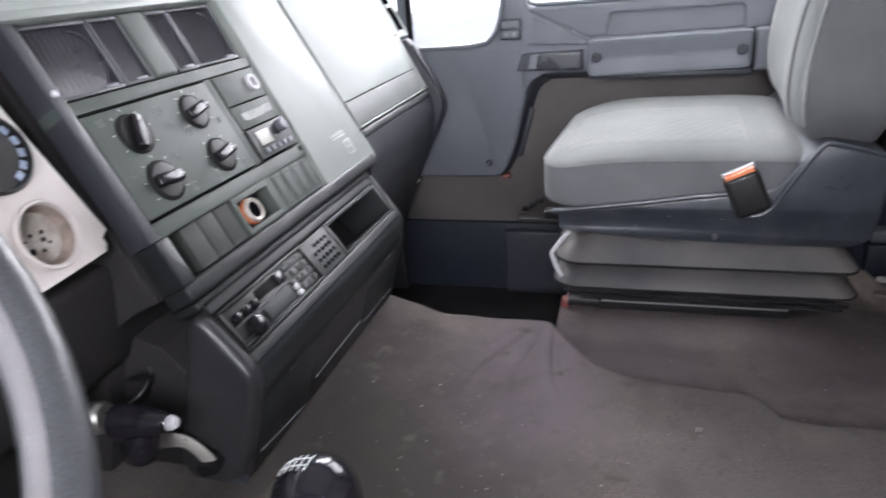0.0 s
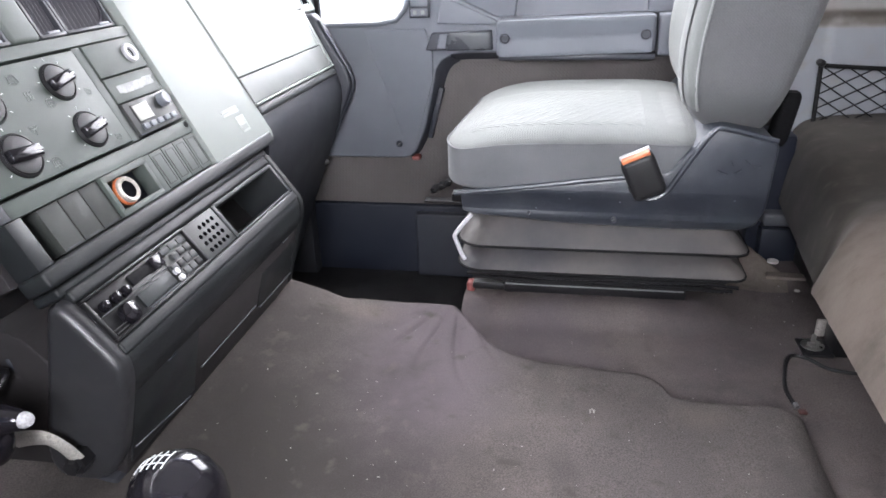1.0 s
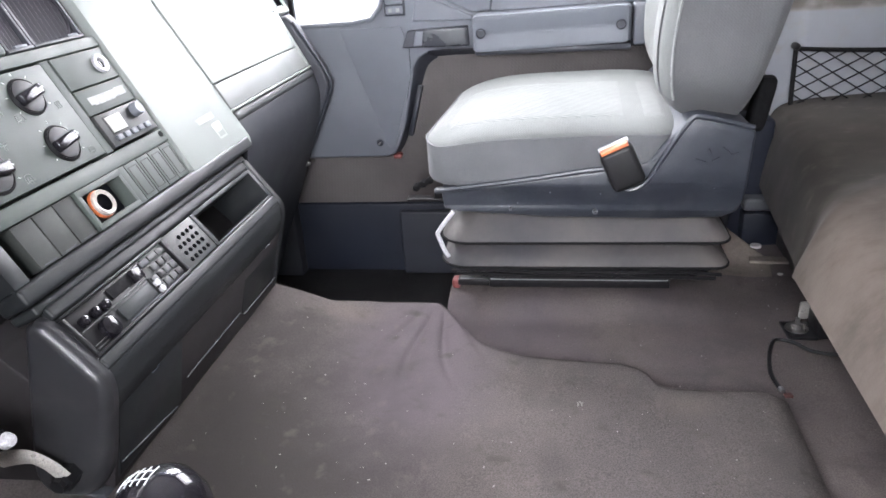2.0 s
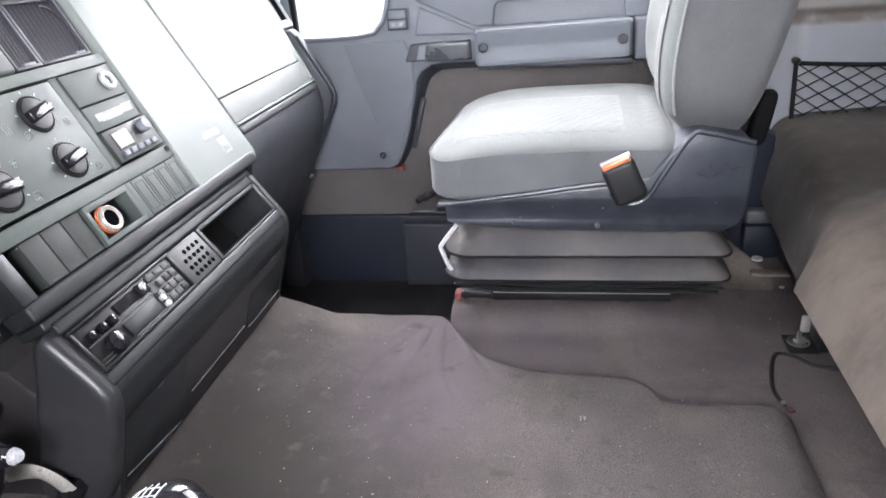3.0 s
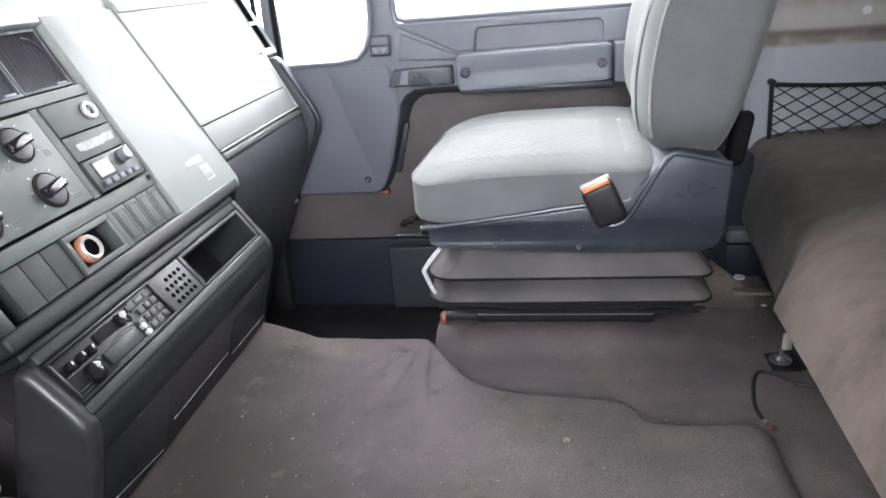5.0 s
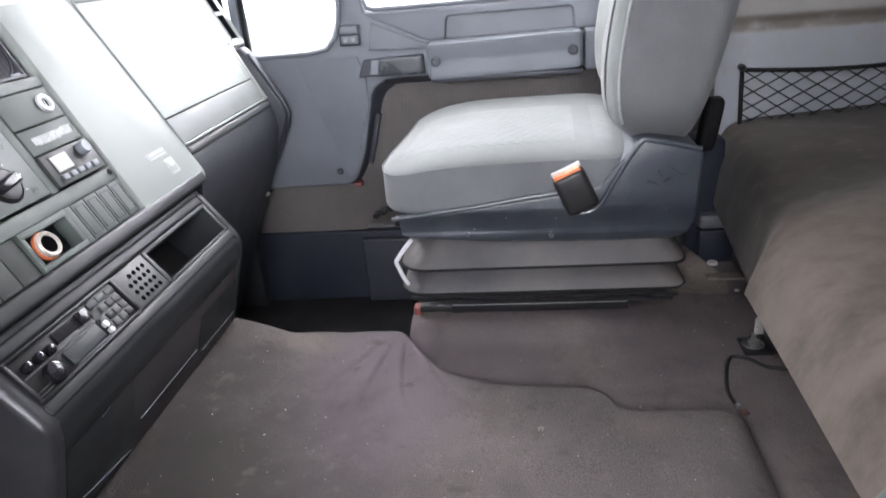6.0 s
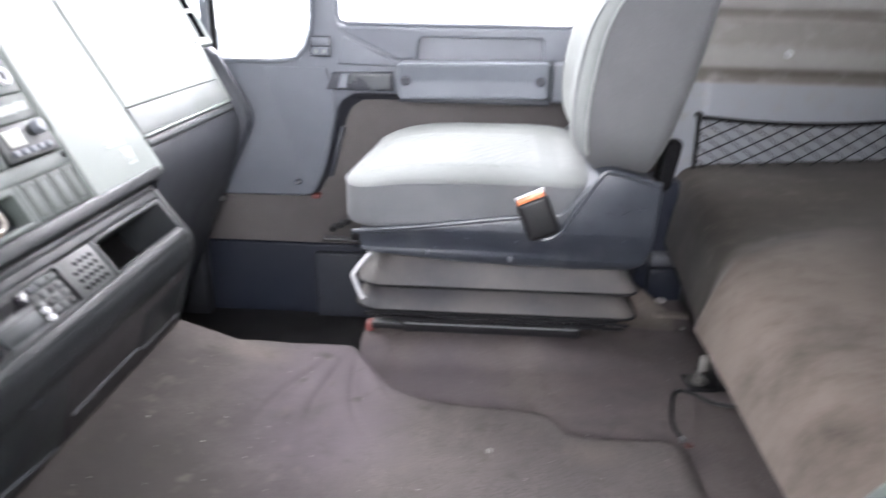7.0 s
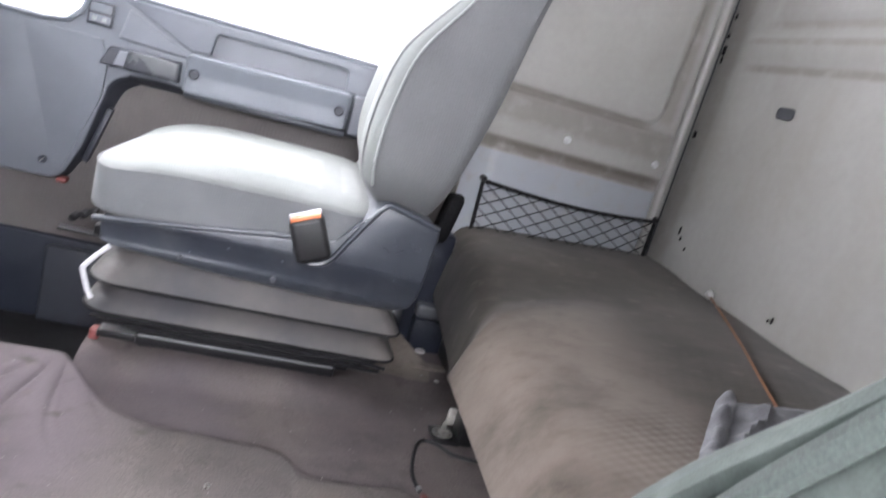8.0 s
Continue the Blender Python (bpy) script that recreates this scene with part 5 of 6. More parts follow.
for a in (180, 0, 270):
    q = radians(a)
    part("spoke", tube([wm @ Vector((0.06 * math.cos(q), 0.06 * math.sin(q), -0.03)), wm @ Vector((0.23 * math.cos(q), 0.23 * math.sin(q), 0))], 0.011, 8), M_WHEEL, wheel)
part("column", tube([wm @ Vector((0, 0, -0.03)), wm @ Vector((0, 0, -0.30))], 0.035, 14), M_LOWER, wheel)

# ---- centre console with the radio ----
con = thing("centre_console", (-0.1, 0.85, 0.06), "dark grey plastic console with radio, speaker and open tray", "console")
shell_c = [(-0.176, 0.226), (-0.126, 0.172), (-0.060, 0.172), (-0.052, 0.170), (-0.088, 0.045), (-0.26, 0.045), (-0.26, 0.250)]
part("body", prism(shell_c, 0.600, 1.098, 0.004), M_COLUMN, con)
end = [(-0.099, 0.2895), (-0.048, 0.2165), (-0.0435, 0.204), (-0.045, 0.180), (-0.087, 0.045), (-0.192, 0.040), (-0.162, 0.150), (-0.120, 0.265)]
part("end_panel", pillow([(-0.106, 0.270), (-0.0590, 0.2095), (-0.0562, 0.200), (-0.0578, 0.182), (-0.096, 0.057), (-0.170, 0.052), (-0.143, 0.146), (-0.110, 0.258)], 0.583, 0.603, 0.012), M_ENDPANEL, con)
part("end_panel", prism(end, 1.096, 1.115, 0.009, 4), M_CONSOLE, con)
front = [(-0.050, 0.2190), (-0.0445, 0.205), (-0.046, 0.181), (-0.0525, 0.160), (-0.070, 0.166), (-0.080, 0.2130)]
part("front_edge", prism(front, 0.601, 1.097, 0.004, 3), M_CONSOLE, con)
part("top_rail", cplate(0.601, 1.097, 0.2755, 0.2885, -0.030, 0.0, r=0.004, seg=3), M_CONSOLE, con)
part("bottom_rail", cplate(0.601, 1.097, 0.2150, 0.2275, -0.03, 0.0, r=0.003, seg=3), M_CONSOLE, con)
grille = part("speaker_panel", cplate(0.8095, 0.889, 0.2285, 0.2745, -0.03, -0.002, r=0.002), M_TIMER, con, "dotted speaker panel")
for i in range(5):
    for j in range(4):
        if i == 0 and j == 3:
            continue
        part("sound_hole", lathe([(0.0033, 0), (0.0033, 0.0007), (0, 0.0007)], on_console(0.828 + 0.0115 * i, 0.2365 + 0.0090 * j, -0.0018), 10), M_HOLE, grille)
part("tray_frame", join(cplate(0.890, 0.899, 0.2285, 0.2745, -0.10, -0.001, r=0.002), cplate(1.088, 1.097, 0.2285, 0.2745, -0.10, -0.001, r=0.002), cplate(0.898, 1.090, 0.2700, 0.2755, -0.10, -0.001, r=0.0015), cplate(0.898, 1.090, 0.2275, 0.2310, -0.10, -0.001, r=0.0015)), M_CONSOLE, con, "rim of the open storage tray")
fm = Matrix.Translation((-0.0685, 0, 0.118)) @ Matrix(((0, 0.251, 0.968, 0), (1, 0, 0, 0), (0, 0.968, -0.251, 0), (0, 0, 0, 1)))


def front_plate(y0, y1, s0, s1, d0, d1, r=0.002):
    return box(y0, y1, s0, s1, d0, d1, r, 2, fm)


part("front_panel", front_plate(0.601, 1.097, -0.072, 0.048, -0.02, -0.002, 0.001), M_CONSOLE, con)
part("front_door", front_plate(0.606, 0.752, -0.060, 0.050, -0.004, 0.003, 0.0022), M_CONSOLE, con, "small hinged compartment door")
part("front_door", front_plate(0.765, 0.945, -0.030, 0.060, -0.010, -0.0005), M_STEPCOVER, con, "dark recessed middle compartment door")
part("front_door", front_plate(0.953, 1.092, -0.043, 0.052, -0.004, 0.002, 0.0022), M_CONSOLE, con, "small hinged compartment door")
lips = [[(0.612, 0.0505), (0.666, 0.0505), (0.676, 0.0415), (0.688, 0.0415), (0.697, 0.0500), (0.748, 0.0515)], [(0.765, -0.0300), (0.940, -0.0305)], [(0.957, -0.0430), (1.092, -0.0465)], [(0.978, 0.0545), (1.024, 0.0545)], [(1.028, 0.0425), (1.050, 0.0430)], [(1.056, 0.0625), (1.098, 0.0640)], [(0.609, -0.038), (0.738, -0.0605)]]
for k, line in enumerate(lips):
    part("door_lip", tube([fm @ Vector((y, h, 0.0036)) for y, h in line], 0.0010, 6), M_SHELL if k in (0, 6) else M_ENDCAP, con, "worn pale edge line")
part("base_skirt", box(-0.160, -0.092, 0.586, 1.112, 0.0, 0.05, 0.004), M_LOWER, con)

radio = thing("car_radio", (-0.07, 0.7, 0.25), "black car radio with a cassette slot and many buttons", "radio")
part("body", cplate(0.604, 0.808, 0.2285, 0.2745, -0.06, -0.006, r=0.001), M_BLACK, radio)
part("bezel", join(cplate(0.603, 0.808, 0.2280, 0.2310, -0.008, 0.001, r=0.001), cplate(0.603, 0.808, 0.2720, 0.2750, -0.008, 0.001, r=0.001), cplate(0.603, 0.608, 0.231, 0.272, -0.008, 0.001, r=0.001), cplate(0.8035, 0.808, 0.231, 0.272, -0.008, 0.001, r=0.001)), M_BLACK, radio)
part("cassette_lid", cplate(0.680, 0.745, 0.2575, 0.2685, -0.006, -0.003, r=0.001), M_DEEP, radio, "glossy cassette flap")
part("display", cplate(0.672, 0.738, 0.2345, 0.2490, -0.006, -0.003, r=0.0008), M_RADIOLCD, radio, "dark radio display")
part("face_bar", cplate(0.612, 0.742, 0.2520, 0.2535, -0.006, -0.002, r=0.0005, seg=1), M_BUTTON, radio)
part("face_bar", cplate(0.676, 0.742, 0.2318, 0.2326, -0.006, -0.0025, r=0.0003, seg=1), M_ARM, radio, "thin bright trim line")
part("face_bar", cplate(0.612, 0.634, 0.2330, 0.2340, -0.006, -0.0025, r=0.0003, seg=1), M_BUTTON, radio)
part("face_bar", cplate(0.612, 0.634, 0.2365, 0.2375, -0.006, -0.0025, r=0.0003, seg=1), M_BUTTON, radio)
part("key_plate", cplate(0.744, 0.803, 0.2325, 0.2615, -0.007, -0.0045, r=0.001), M_TIMER, radio)
part("key_plate", cplate(0.755, 0.804, 0.2618, 0.2715, -0.007, -0.0035, r=0.001), M_FASCIA, radio, "pale grey key plate")
part("tape_key", cplate(0.722, 0.742, 0.2560, 0.2690, -0.006, 0.0005, r=0.0015), M_GLOSS, radio, "glossy eject key")
part("volume_knob", lathe([(0.0125, 0), (0.0125, 0.007), (0.0115, 0.0095), (0.008, 0.0115), (0.004, 0.0124), (0, 0.0126)], on_console(0.645, 0.2410, -0.006), 22), M_GLOSS, radio, "glossy round volume knob")
for y, z in ((0.626, 0.2590), (0.646, 0.2590), (0.663, 0.2585)):
    part("small_knob", lathe([(0.0062, 0), (0.0062, 0.006), (0.0052, 0.0082), (0.003, 0.0092), (0, 0.0096)], on_console(y, z, -0.006), 14), M_GLOSS, radio)
for i in range(4):
    for j in range(3):
        if (i, j) == (0, 2):
            continue
        big = M_BUTTON if (i + 2 * j) % 3 else M_BLACK
        part("push_button", cplate(0.7450 + 0.0142 * i, 0.7570 + 0.0142 * i, 0.2335 + 0.0095 * j, 0.2410 + 0.0095 * j, -0.006, -0.001, r=0.001), big, radio)
for y, z in ((0.7475, 0.2430), (0.7475, 0.2350)):
    part("white_button", lathe([(0.0044, 0), (0.0044, 0.004), (0.0034, 0.005), (0, 0.005)], on_console(y, z, -0.004), 14), M_WHITEBAR, radio, "white round button")
for i in range(3):
    part("push_button", cplate(0.7480 + 0.019 * i, 0.7650 + 0.019 * i, 0.2630, 0.2695, -0.006, -0.002, r=0.001), M_LOWER if i == 0 else M_BUTTON, radio)

clip = thing("steel_clip", (-0.15, 0.575, 0.08), "bent bright steel clip on a bolt at the console end", "clip")
part("strip", tube([(-0.190, 0.566, 0.112), (-0.166, 0.564, 0.120), (-0.142, 0.562, 0.1235), (-0.124, 0.563, 0.112), (-0.116, 0.567, 0.094)], 0.010, 8, flat=0.3, smooth_steps=4), M_CLIP, clip)
part("bolt", lathe([(0.014, -0.014), (0.014, 0.006), (0.009, 0.008), (0.009, 0.014), (0, 0.014)], Matrix.Translation((-0.120, 0.571, 0.086)) @ pose(0, 0, 0, 90), 6), M_BLACKSTEEL, clip)

# ---- gear lever ----
gear = thing("gear_lever", (0.12, 0.43, 0.0), "glossy black ball gear knob with a white shift pattern", "gear lever")
gk = Matrix.Translation((0.102, 0.435, 0.186))
part("knob", lathe([(0.012, -0.058), (0.022, -0.050), (0.036, -0.025), (0.0415, -0.002), (0.040, 0.015), (0.032, 0.032), (0.018, 0.042), (0, 0.045)], gk, 30), M_GLOSS, gear)
part("stick", tube([(0.102, 0.435, 0.135), (0.115, 0.44, 0.03), (0.118, 0.445, -0.05)], 0.009, 10), M_BLACKSTEEL, gear)
part("gaiter", lathe([(0.075, 0.0), (0.066, 0.012), (0.055, 0.018), (0.046, 0.034), (0.030, 0.040), (0.018, 0.060), (0.010, 0.062)], Matrix.Translation((0.12, 0.44, 0.0)), 24), M_BLACK, gear)


def on_ball(a, b, lift=0.0004):
    """A point of the knob's crown, a and b in metres from its top."""
    d2 = a * a + b * b
    return gk @ Vector((a, b, 0.045 - 0.045 * (1 - math.sqrt(max(0, 1 - d2 / 0.0019))) * 0.92 + lift))


for k in range(5):
    a = -0.028 + 0.0065 * k
    part("shift_line", tube([on_ball(a, -0.008 + 0.0028 * t) for t in range(9)], 0.00055, 5), M_WHITE, gear, "white shift pattern line")
for v in (-0.002, 0.008):
    part("shift_line", tube([on_ball(-0.028 + 0.0026 * t, v) for t in range(11)], 0.00055, 5), M_WHITE, gear)

# ---- seats ----
SEAT_PROFILE = [(0.215, 0.222), (0.218, 0.182), (0.40, 0.168), (0.580, 0.162), (0.682, 0.164), (0.704, 0.176), (0.711, 0.200), (0.717, 0.310), (0.710, 0.319), (0.640, 0.338), (0.618, 0.334), (0.560, 0.268), (0.50, 0.256)]


def backrest(centre, half, lean=0.07, taper=((0, 0.90), (0.12, 1.0), (0.3, 0.985), (0.6, 0.93), (0.85, 0.84), (1, 0.66))):
    def shape(u, v, w):
        h = 0.5 * (w + 1)
        z = 0.318 + 0.66 * h
        front = glide([(0, 0.612), (0.05, 0.580), (0.14, 0.566), (0.26, 0.570), (0.38, 0.590), (0.52, 0.655), (0.75, 0.735), (1, 0.810)], h)
        rear = glide([(0, 0.708), (0.1, 0.725), (0.3, 0.760), (0.55, 0.790), (0.8, 0.835), (1, 0.875)], h)
        half_w = half * glide(taper, h)
        x = front + (rear - front) * 0.5 * (u + 1)
        hollow = 0.028 * (1 - min(1, (v / 0.72) ** 2)) * (u < 0) * (-u) * ease(h, 0.02, 0.2)
        y = centre + half_w * v
        return (x + hollow + lean * (y - centre + half), y, z)

    return shape


def corner(x, y, cx, cy):
    """Rounds the front corner of a plan: points beyond (cx, cy) move onto circles about it."""
    dx, dy = min(0, x - cx), min(0, y - cy)
    if dx == 0 or dy == 0:
        return x, y
    k = max(-dx, -dy) / math.hypot(dx, dy)
    return cx + dx * k, cy + dy * k


def fuller(x, y, cx, cy, big, small):
    """Widens the front corner of a plan about (cx, cy) from a small radius to a big one."""
    dx, dy = min(0, x - cx), min(0, y - cy)
    far = math.hypot(dx, dy)
    if dx == 0 or dy == 0 or far < 1e-6:
        return x, y
    c, s, core = -dx / far, -dy / far, big - small
    flat = core / big
    if min(c, s) / max(c, s) <= flat:
        reach = big / max(c, s)
    else:
        reach = core * (c + s) + math.sqrt(core * core * (c + s) ** 2 - 2 * core * core + small * small)
    k = big / reach
    return cx + dx * k, cy + dy * k


def seat(centre, label, group):
    """A sprung truck seat; its near side faces the middle of the cab. centre: y of its middle."""
    s = thing("truck_seat", (0.45, centre, -0.02), label, "seat", group)
    near = centre - 0.222

    def cushion(u, v, w):
        x = 0.412 + (0.213 if u > 0 else 0.220) * u
        y = centre + 0.2225 * v
        seam_z = glide([(-1.0, 0.287), (-0.75, 0.296), (-0.5, 0.304), (0, 0.311), (0.5, 0.312), (1, 0.306)], u)
        dome = glide([(-1, 0.009), (-0.85, 0.013), (-0.6, 0.017), (-0.2, 0.019), (0.3, 0.019), (0.6, 0.021), (0.85, 0.024), (1, 0.018)], v)
        top = seam_z + dome + 0.004 * ease(-u, -0.2, 0.5) * (1 - ease(-u, 0.6, 1.0))
        low_z = 0.217 + 0.010 * (1 + u)
        z = low_z + (top - low_z) * 0.5 * (w + 1)
        x, y = fuller(x, y, 0.290, near + 0.100, 0.099, 0.066)
        x += 0.070 * (y - near) * (1 - 0.6 * (u + 1) / 2)
        return (x, y, z)

    part("cushion", soft_box(48, 48, 20, 0.30, cushion), M_SEAT, s, "pale grey velour seat cushion")

    def side_panel(s_at, v):
        a, e = (-1, 0.95 - 1.95 * s_at / 0.34) if s_at < 0.34 else (-1 + 2 * (s_at - 0.34) / 0.66, -1)
        w = -1 + 1.74 * v
        p = Vector(cushion(*rounded((a, e, w), 0.30)))
        q = Vector(cushion(*(0.9 * rounded((a, e, w), 0.30))))
        out = p - q
        out.x, out.z = out.x * ease(-a, 0.66, 0.96), 0
        return p + (out.normalized() if out.length > 1e-6 else Vector((0, -1, 0))) * 0.0016

    part("cushion_side", field(130, 16, side_panel), M_SEATSIDE, s, "grey cloth side of the cushion")
    part("seam", tube([side_panel(k / 130, 1.0) for k in range(130)], 0.0017, 6), M_SEATSIDE, s)
    for u0, u1 in ((-0.90, 0.60), (0.612, 0.93)):
        def lie(p, q, u0=u0, u1=u1):
            edge = min(min(p, 1 - p) * (u1 - u0), min(q, 1 - q) * 1.2)
            at = cushion(*rounded((u0 + (u1 - u0) * p, -0.84 + 1.30 * q, 1), 0.30))
            return (at[0], at[1], at[2] - 0.0022 + 0.0034 * ease(edge, 0.0, 0.12))

        part("insert", field(40, 36, lie), M_INSERT, s, "pale ribbed velour insert")
    part("backrest", soft_box(16, 40, 60, 0.26, backrest(centre, 0.222)), M_BACK, s, "grey cloth backrest with a pale front")
    sh = backrest(centre, 0.222)
    face = field(40, 56, lambda u, v: (lambda p: (p[0] - 0.0025, p[1], p[2]))(sh(*rounded((-1, -0.93 + 1.86 * u, -0.90 + 1.86 * v), 0.26))))
    part("backrest_face", face, M_SEAT, s, "pale grey velour backrest front")
    for side in (-1, 1):
        line = []
        wing = field(14, 56, lambda u, v: (lambda p: (p[0] - 0.0022 * (1 - u), p[1] + 0.0028 * side * u, p[2]))(sh(*rounded((-1 + 0.26 * u, side, -0.90 + 1.86 * v), 0.26))))
        part("wing", wing, M_SEAT, s, "pale velour edge of the backrest")
        for k in range(2, 40):
            p = sh(*rounded((-0.74, side, -1 + 2 * k / 40), 0.26))
            line.append((p[0], p[1] + 0.001 * side, p[2]))
        part("piping", tube(line, 0.0024, 7), M_PIPING, s, "pale piping along the backrest")
    sb = prism(SEAT_PROFILE, near - 0.004, centre + 0.222, 0.010, 3)
    for zc in (0.182, 0.192, 0.202, 0.212, 0.222, 0.234, 0.248, 0.27, 0.30):
        bmesh.ops.bisect_plane(sb, geom=sb.verts[:] + sb.edges[:] + sb.faces[:], plane_co=(0, 0, zc), plane_no=(0, 0, 1))
    for vert in sb.verts:
        vert.co.x, vert.co.y = corner(vert.co.x, vert.co.y, 0.275, near + 0.070)
        if vert.co.y < near + 0.05:
            vert.co.y += 0.020 * max(0, (0.225 - vert.co.z) / 0.06) ** 1.5
    part("seat_shell", sb, M_SHELL, s, "dark blue grey plastic seat shell")
    rim = [(0.222, 0.224), (0.36, 0.240), (0.500, 0.258), (0.505, 0.240), (0.520, 0.226), (0.538, 0.222), (0.560, 0.234), (0.580, 0.268), (0.618, 0.330), (0.640, 0.336), (0.712, 0.318)]
    part("shell_rim", tube([(x, near - 0.005, z) for x, z in rim], 0.0045, 8, smooth_steps=4), M_SHELL, s, "raised rim of the seat shell")
    for x, z, r in ((0.4835, 0.1800, 0.0046), (0.345, 0.186, 0.0022)):
        part("shell_screw", lathe([(r, -0.02), (r, 0.0005), (0.6 * r, 0.0018), (0.3 * r, 0.0004), (0, 0.0004)], Matrix.Translation((x, near + 0.006, z)) @ pose(0, 0, 0, 90), 12), M_ENDCAP, s, "dull steel screw")

    for x, z, w, a in ((0.640, 0.268, 0.016, 20), (0.652, 0.282, 0.010, 70), (0.662, 0.270, 0.012, -30), (0.676, 0.284, 0.014, 40), (0.688, 0.278, 0.012, -10)):
        m = Matrix.Translation((x, near - 0.0040, z)) @ pose(0, 0, 0, 0, a)
        part("embossed_mark", box(-w / 2, w / 2, -0.0010, 0.0008, -0.0012, 0.0012, 0.0006, 1, m), M_SHELL, s)
    scuffs = random.Random(12)
    for k in range(7):
        x, z = scuffs.uniform(0.30, 0.70), 0.222 + 0.07 * scuffs.random() ** 2 if k > 2 else scuffs.uniform(0.200, 0.222)
        z = min(z, along([(0.30, 0.226), (0.50, 0.250), (0.56, 0.252), (0.62, 0.315), (0.70, 0.310)], x))
        part("scuff", box(x, x + scuffs.uniform(0.001, 0.003), near - 0.0046, near - 0.0020, z, z + 0.0012, 0, 1), M_ARM, s, "pale scuff")

    def fold(z0, z1, grow):
        rows = [(z1, -0.034), ((z0 + z1) / 2 + 0.004, -0.016), (z0 + 0.010, -0.001), (z0 + 0.003, 0.004), (z0, 0.003), (z0 + 0.002, -0.006), (z0 + 0.006, -0.035)]
        bm = bmesh.new()
        rings = []
        for z, g in rows:
            hx, hy = 0.236 + g + grow, 0.205 + g
            ring = []
            for cx, cy, a0 in ((1, 1, 0), (-1, 1, 90), (-1, -1, 180), (1, -1, 270)):
                r = 0.024 if cx > 0 else 0.046
                for k in range(9):
                    q = radians(a0 + 90 * k / 8)
                    px, py = cx * (hx - r) + r * math.cos(q), cy * (hy - r) + r * math.sin(q)
                    sag = 0.006 * math.cos(px * 6.0) - 0.004
                    ring.append(bm.verts.new((0.4615 + px, centre - 0.010 + py, z - sag * (1 if g > -0.01 else 0))))
            rings.append(ring)
        for A, B in zip(rings, rings[1:]):
            for k in range(len(A)):
                j = (k + 1) % len(A)
                bm.faces.new((A[k], A[j], B[j], B[k]))
        bm.faces.new(rings[0])
        bm.faces.new(rings[-1][::-1])
        return bm

    def fold_edge(z0, grow):
        """The dark hem along the lower edge of a fold."""
        hx, hy, line = 0.2405 + grow, 0.2095, []
        for cx, cy, a0 in ((1, 1, 0), (-1, 1, 90), (-1, -1, 180), (1, -1, 270)):
            r = 0.024 if cx > 0 else 0.046
            for k in range(9):
                q = radians(a0 + 90 * k / 8)
                px, py = cx * (hx - r) + r * math.cos(q), cy * (hy - r) + r * math.sin(q)
                line.append((0.4615 + px, centre - 0.010 + py, z0 - 0.006 * math.cos(px * 6.0) + 0.004 + 0.0005))
        return tube(line, 0.0024, 6, closed=True)

    for z0, z1, grow in ((0.123, 0.176, 0.0), (0.077, 0.122, 0.002)):
        f = part("bellows_fold", fold(z0, z1, grow), M_RUBBER, s, "sagging dusty rubber bellows fold")
        part("fold_edge", fold_edge(z0, grow), M_CORD, f, "black hem of the fold")
    part("base_plate", soft_box(20, 16, 4, 0.4, lambda u, v, w: (0.466 + 0.240 * u, centre - 0.01 + 0.2125 * v, 0.0665 + 0.0035 * w + 0.0022 * math.sin(7 * u + 0.6))), M_BLACK, s)
    part("base_plate", soft_box(20, 16, 4, 0.4, lambda u, v, w: (0.465 + 0.226 * u, centre - 0.01 + 0.200 * v, 0.055 + 0.004 * w)), M_BLACKSTEEL, s)
    for k, (x0, x1, z0, out) in enumerate(((0.240, 0.690, 0.0745, 0.2110), (0.250, 0.682, 0.0670, 0.2090))):
        hem = [(x0 + (x1 - x0) * i / 40, centre - 0.01 - out, z0 + 0.0025 * math.sin(0.33 * i + 1.9 * k) * math.sin(0.11 * i + 0.4) - 0.004 * (i / 40) ** 3) for i in range(41)]
        part("base_hem", tube(hem, 0.0034, 6), M_BLACK, s, "wavy worn hem below the bellows")
    part("base_frame", box(0.30, 0.66, centre - 0.06, centre + 0.17, -0.024, 0.055, 0.004), M_BLACKSTEEL, s)
    for side in (-1, 1):
        yy = centre + side * 0.150 + 0.016 * (side < 0)
        rail = part("slide_rail", join(box(0.238, 0.300, yy - 0.014, yy + 0.014, 0.006, 0.018, 0.002, 2), box(0.297, 0.622, yy - 0.018, yy + 0.016, 0.005, 0.0235, 0.003, 2), box(0.300, 0.610, yy + 0.004, yy + 0.014, -0.023, 0.006, 0.002, 1)), M_BLACKSTEEL, s, "black steel slide rail")
        # the edge's highlight is put in as a pale strip
        part("rail_edge", box(0.30, 0.618, yy - 0.0190, yy - 0.015, 0.0205, 0.0245, 0.0010, 2), M_PIPING, rail, "worn rail edge with its highlight painted pale")
        part("rail_slide", box(0.242, 0.296, yy - 0.0125, yy + 0.010, 0.0182, 0.0200, 0.0008, 1), M_EDGE, rail, "bright greased slide")
        part("rail_end", box(0.226, 0.241, yy - 0.012, yy + 0.012, -0.006, 0.016, 0.005, 3), M_RED, rail, "red plastic rail end")
        for x in (0.305, 0.555):
            part("rail_bolt", lathe([(0.010, 0), (0.010, 0.005), (0.006, 0.008), (0, 0.008)], Matrix.Translation((x, yy - 0.002, 0.0235)), 12), M_EDGE, rail)
    bar = [(0.250, near + 0.004, 0.184), (0.236, near + 0.002, 0.168), (0.2225, near, 0.150), (0.220, near, 0.144), (0.222, near, 0.137), (0.230, near, 0.114), (0.236, near + 0.004, 0.100)]
